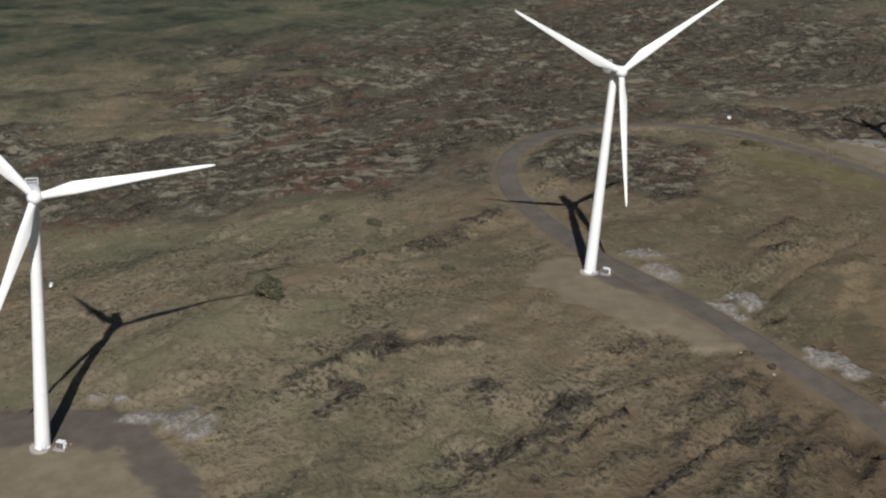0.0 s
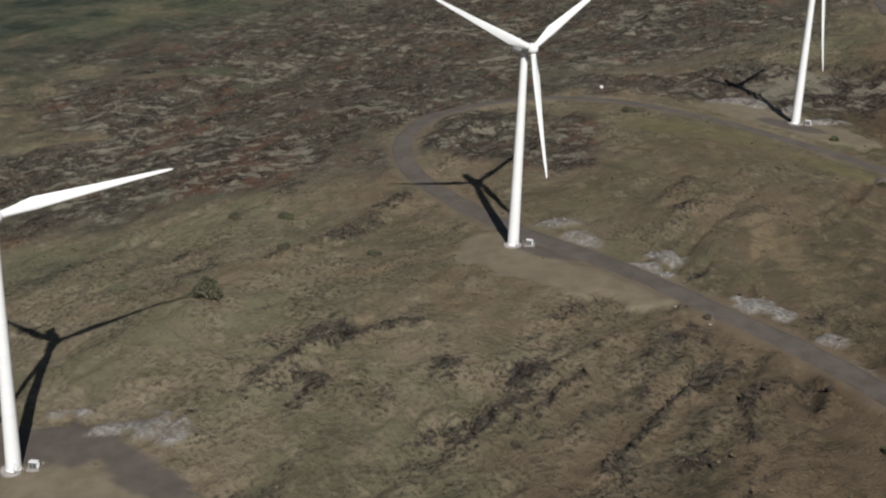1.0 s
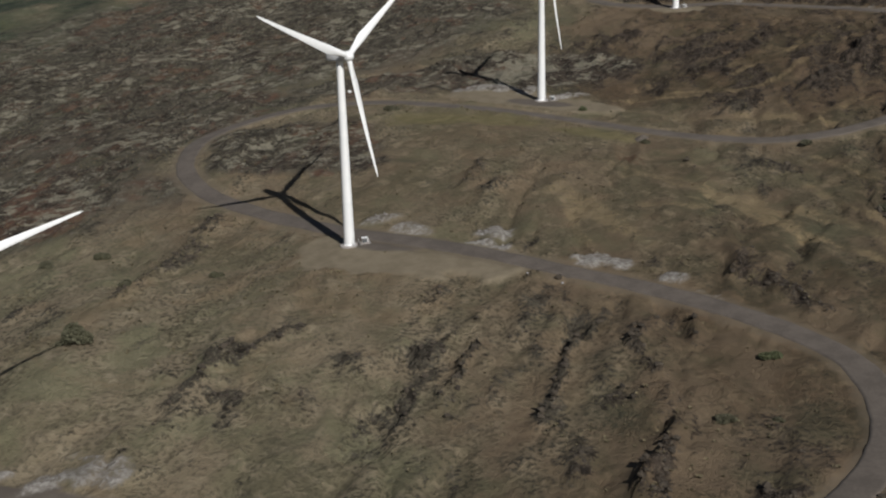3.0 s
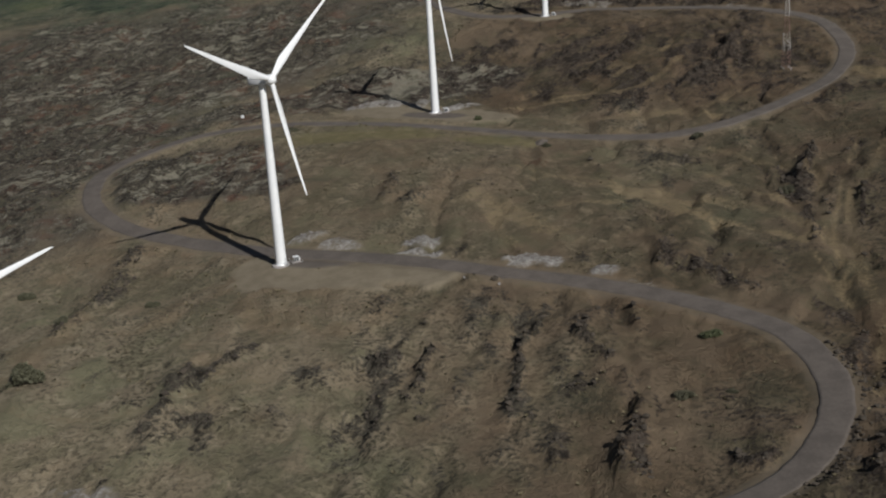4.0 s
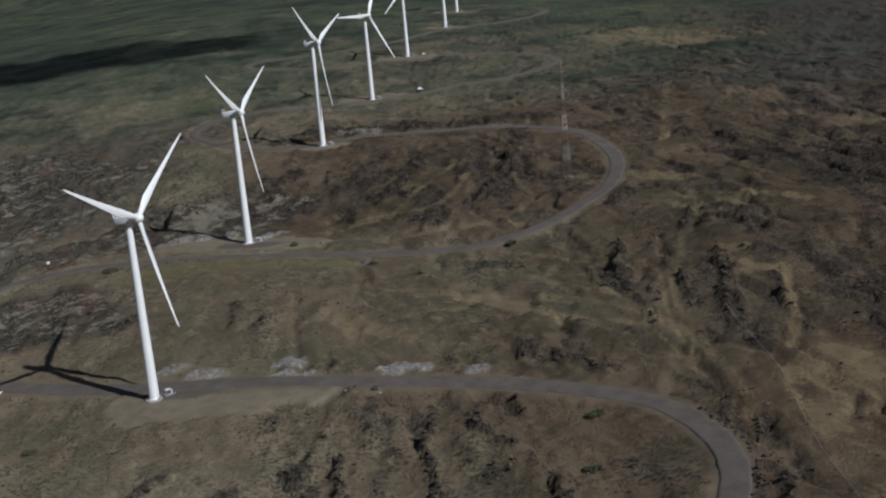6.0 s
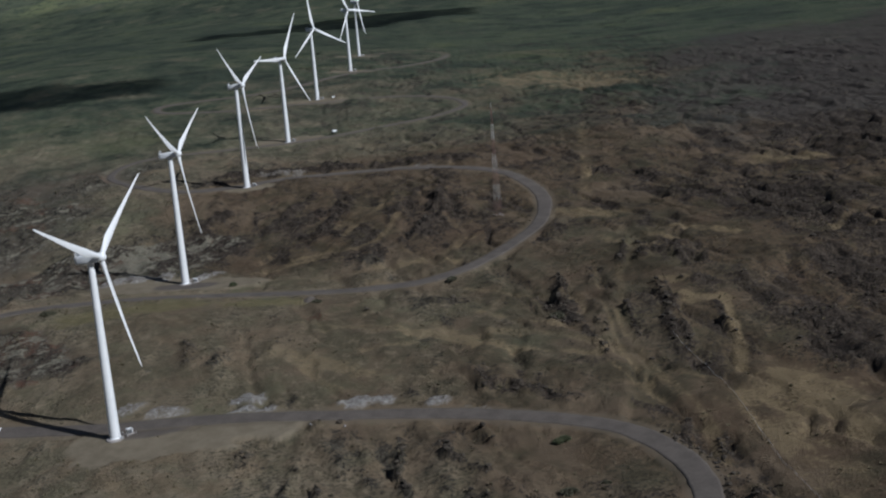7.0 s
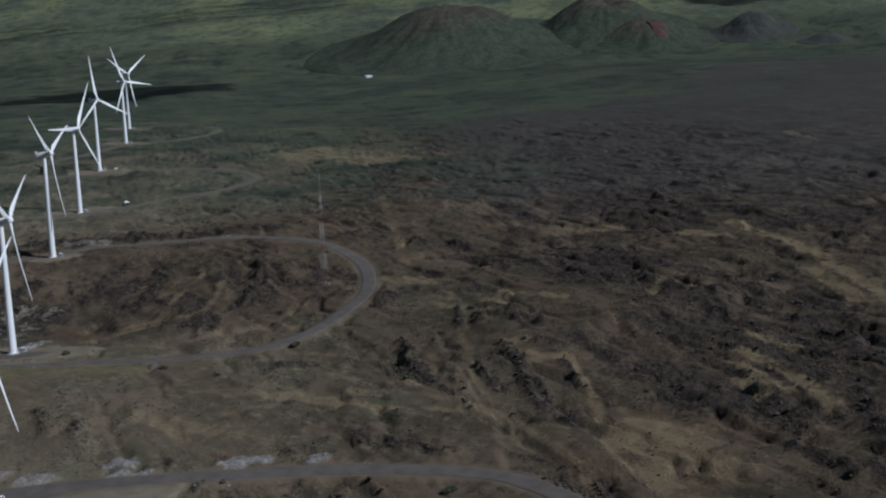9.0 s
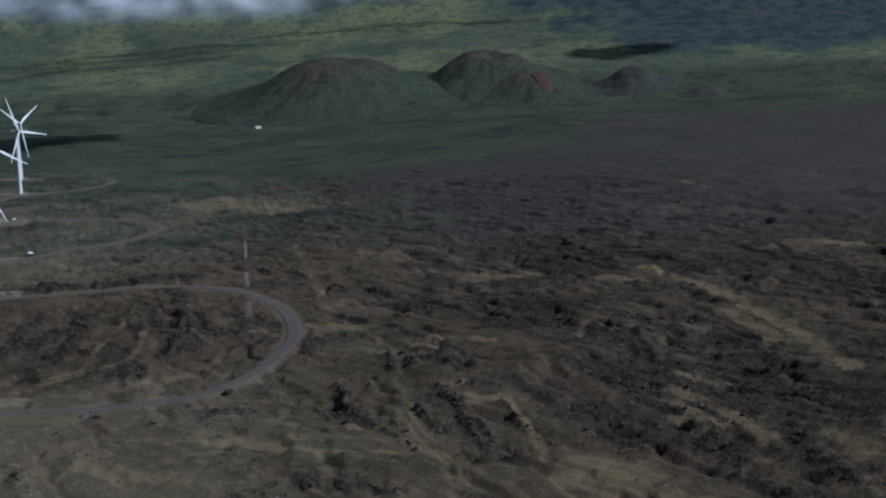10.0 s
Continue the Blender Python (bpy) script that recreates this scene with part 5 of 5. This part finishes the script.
def cabinet_fins():
    bm = bmesh.new()
    for k in range(7):
        box(bm, 1.3, -0.4 + 0.2 * k, 1.2, 0.4, 0.05, 1.4)
    return bm


for bx, by in BASES:
    transformer_cabinet(bx + 5.1, by + 3.3, 40)


def storage_box(x, y, size, height, turn, label):
    root = new("storage_box")
    root.matrix_world = pose(x, y, at_ground(x, y), 0, 0, turn)
    tagged(root, label, "container")
    part("body", box(bmesh.new(), 0, 0, height / 2, size, size * 0.6, height, 0.06), WHITE, root)
    part("lid", box(bmesh.new(), 0, 0, height + 0.05, size * 1.06, size * 0.66, 0.12, 0.03), SHELL, root, "pale grey lid")
    return root


storage_box(-133.5, 226.5, 1.6, 1.3, 20, "white box beside the gravel road")
storage_box(-134.9, -153.1, 1.7, 1.3, -30, "white box on dry grass")
storage_box(25, 921, 3.4, 2.0, 10, "white box beside a turbine pad")


def van(x, y, turn, label):
    root = new("van")
    root.matrix_world = pose(x, y, at_ground(x, y) + 0.1, 0, 0, turn)
    tagged(root, label, "van")
    bm = bmesh.new()
    prof = [(-2.6, 0.45), (2.55, 0.45), (2.65, 1.0), (1.75, 1.25), (1.05, 2.05), (-2.5, 2.1), (-2.65, 1.9)]
    ring_loft(bm, [[(px, s * 0.95, pz) for px, pz in prof] for s in (-1, 1)])
    for f in bm.faces:
        f.smooth = False
    part("body", bm, WHITE, root)
    glass = DARK_METAL
    for s in (-1, 1):
        part("window", box(bmesh.new(), 0.95, s * 0.955, 1.62, 0.8, 0.03, 0.5), glass, root, "dark side window")
    bm = bmesh.new()
    ring_loft(bm, [[(1.76, s * 0.8, 1.3), (1.12, s * 0.8, 2.0), (1.08, s * 0.8, 1.96), (1.7, s * 0.8, 1.26)] for s in (-1, 1)])
    part("windscreen", bm, glass, root, "dark windscreen")
    for wx in (-1.7, 1.7):
        for s in (-1, 1):
            bm = lathe(bmesh.new(), [(0.2, -0.12), (0.36, -0.1), (0.38, 0), (0.36, 0.1), (0.2, 0.12)], 16)
            w = part("wheel", bm, DARK_METAL, root, "black rubber tyre")
            w.matrix_local = pose(wx, s * 0.88, 0.36, 90, 0, 0)
    return root


van(40, 718.3, 35, "white van parked beside the upper gravel road")


def boulder(x, y, size, material, seed, label):
    rng = np.random.default_rng(seed)
    bm = bmesh.new()
    bmesh.ops.create_icosphere(bm, subdivisions=3, radius=1.0)
    off = Vector(rng.uniform(-50, 50, 3))
    for v in bm.verts:
        k = 0.75 + 0.5 * noise.noise(v.co * 1.3 + off) + 0.15 * noise.noise(v.co * 4 + off)
        v.co = Vector((v.co.x * size * 0.6, v.co.y * size * 0.45, v.co.z * size * 0.42)) * k
    me = bpy.data.meshes.new("boulder")
    bm.to_mesh(me)
    bm.free()
    me.materials.append(material)
    ob = new("boulder", me)
    ob.location = (x, y, at_ground(x, y) + size * 0.22)
    return tagged(ob, label, "boulder")


def gravel_heap(x, y, width, height):
    """A tipped heap of road gravel with slumped sides."""
    nr, na = 14, 40
    rr, aa = np.linspace(0, 1, nr)[:, None], np.linspace(0, 2 * math.pi, na, endpoint=False)[None]
    out = width / 2 * (1 + 0.3 * (fbm(np.cos(aa) * 2 + 7, np.sin(aa) * 2, 1.0, 3, 77) - 0.5)) * rr
    X, Y = x + out * np.cos(aa) * 1.25, y + out * np.sin(aa)
    Z = at_ground(x, y) - 0.5 + (height + 0.5) * (1 - rr ** 1.3) * (1 + 0.3 * (fbm(X, Y, 1.6, 3, 78) - 0.5))
    i = np.arange(nr * na).reshape(nr, na)
    j = np.roll(i, -1, 1)
    ob = mesh_arrays("gravel_heap", np.stack([X, Y, Z], -1).reshape(-1, 3), np.stack([i[:-1], i[1:], j[1:], j[:-1]], -1).reshape(-1, 4), TRACK, smooth=True)
    return tagged(ob, "low tipped heap of grey road gravel beside the road", "gravel heap")


gravel_heap(65.4, 169.1, 8.5, 2.4)
boulder(92.8, -8.9, 2.8, LAVA_ROCK, 4, "dark lava boulder at the edge of the gravel road")
boulder(94.8, -10.1, 1.3, PALE_ROCK, 8, "small pale boulder beside a dark one")
boulder(81.3, -10.4, 1.1, PALE_ROCK, 9, "small pale boulder at the edge of the gravel road")


def fence(points, label):
    root = new("fence")
    x0, y0 = points[0]
    root.matrix_world = pose(x0, y0, 0)
    tagged(root, label, "fence")
    line = smooth_line(points, 6.0)
    zs = ground_z(line[:, 0], line[:, 1])
    for (px, py), pz in zip(line, zs):
        child("post", shared("fence_post", lambda: lathe(bmesh.new(), [(0.08, -0.4), (0.08, 1.3), (0.03, 1.36)], 8), BARK), root, pose(px - x0, py - y0, pz))
    for h in (0.4, 0.8, 1.2):
        bm = bmesh.new()
        for k in range(len(line) - 1):
            bar(bm, (line[k][0] - x0, line[k][1] - y0, zs[k] + h), (line[k + 1][0] - x0, line[k + 1][1] - y0, zs[k + 1] + h), 0.03)
        part("wire", bm, GALVANISED, root, "thin wire strand")
    return root


fence([(234.7, 33.9), (242.2, 1.6), (246.4, -28), (247.3, -68.5), (248.6, -117.2), (254, -160)], "wire fence on wooden posts along a pasture edge")


def farm_house(x, y, turn):
    z = at_ground(x, y)
    root = new("farm_house")
    root.matrix_world = pose(x, y, z, 0, 0, turn)
    tagged(root, "small white farm house with a pale roof on a far plain", "house")
    part("walls", box(bmesh.new(), 0, 0, 1.4, 15, 8, 3.8), DULL_WHITE, root)
    bm = bmesh.new()
    ring_loft(bm, [[(s * 8, -4.6, 3.2), (s * 8, 4.6, 3.2), (s * 8, 0, 5.4)] for s in (-1, 1)])
    for f in bm.faces:
        f.smooth = False
    part("roof", bm, SHELL, root, "pale grey gabled roof")
    for k in (-5, 0, 5):
        part("window", box(bmesh.new(), k, -4.02, 1.7, 1.5, 0.1, 1.2), DARK_METAL, root, "dark window")
    return root


farm_house(556, 2500, 15)


# ------------------------------------------------------------------ passing clouds high above, whose shadows lie on the plain
def thin_cloud():
    m, n, l, p = nodes_of("cloud_white")
    p.inputs["Base Color"].default_value = (0.82, 0.82, 0.83, 1)
    p.inputs["Roughness"].default_value = 1.0
    l.new(mapped(n, l, noise_node(n, l, 0.022, 5, 0.6), 0.3, 0.62, 0.2, 0.72), p.inputs["Alpha"])
    return m


CLOUD_WHITE = thin_cloud()


def cloud(x, y, length, width, turn, seed, level=40):
    """A flat cumulus that stands towards the sun from the place (x, y) on the plain."""
    rise = 2000.0
    at = Vector((x, y, level)) + sun_dir * (rise / sun_dir.z)
    bm = bmesh.new()
    bmesh.ops.create_icosphere(bm, subdivisions=5, radius=1.0)
    off = Vector((seed * 7.3, seed * 3.1, seed * 1.7))
    c, sn = math.cos(radians(turn)), math.sin(radians(turn))
    for v in bm.verts:
        q = v.co
        k = 0.72 + 0.55 * noise.noise(Vector((q.x * length / 90, q.y * width / 60, q.z)) + off) + 0.25 * noise.noise(Vector((q.x * length / 30, q.y * width / 25, q.z * 2)) + off)
        px, py = q.x * length * (0.8 + 0.2 * k), q.y * width * k
        v.co = Vector((px * c - py * sn, px * sn + py * c, q.z * (28 if q.z > 0 else 12) * k))
    me = bpy.data.meshes.new("cloud")
    bm.to_mesh(me)
    bm.free()
    me.materials.append(CLOUD_WHITE)
    ob = new("cloud", me)
    ob.location = at
    return tagged(ob, "flat white cumulus cloud high above the plain", "cloud")


cloud(-545, 1060, 370, 140, 11, 3)
cloud(-60, 2215, 420, 150, 47, 8)
cloud(1714, 2990, 160, 95, -15, 12, 216)
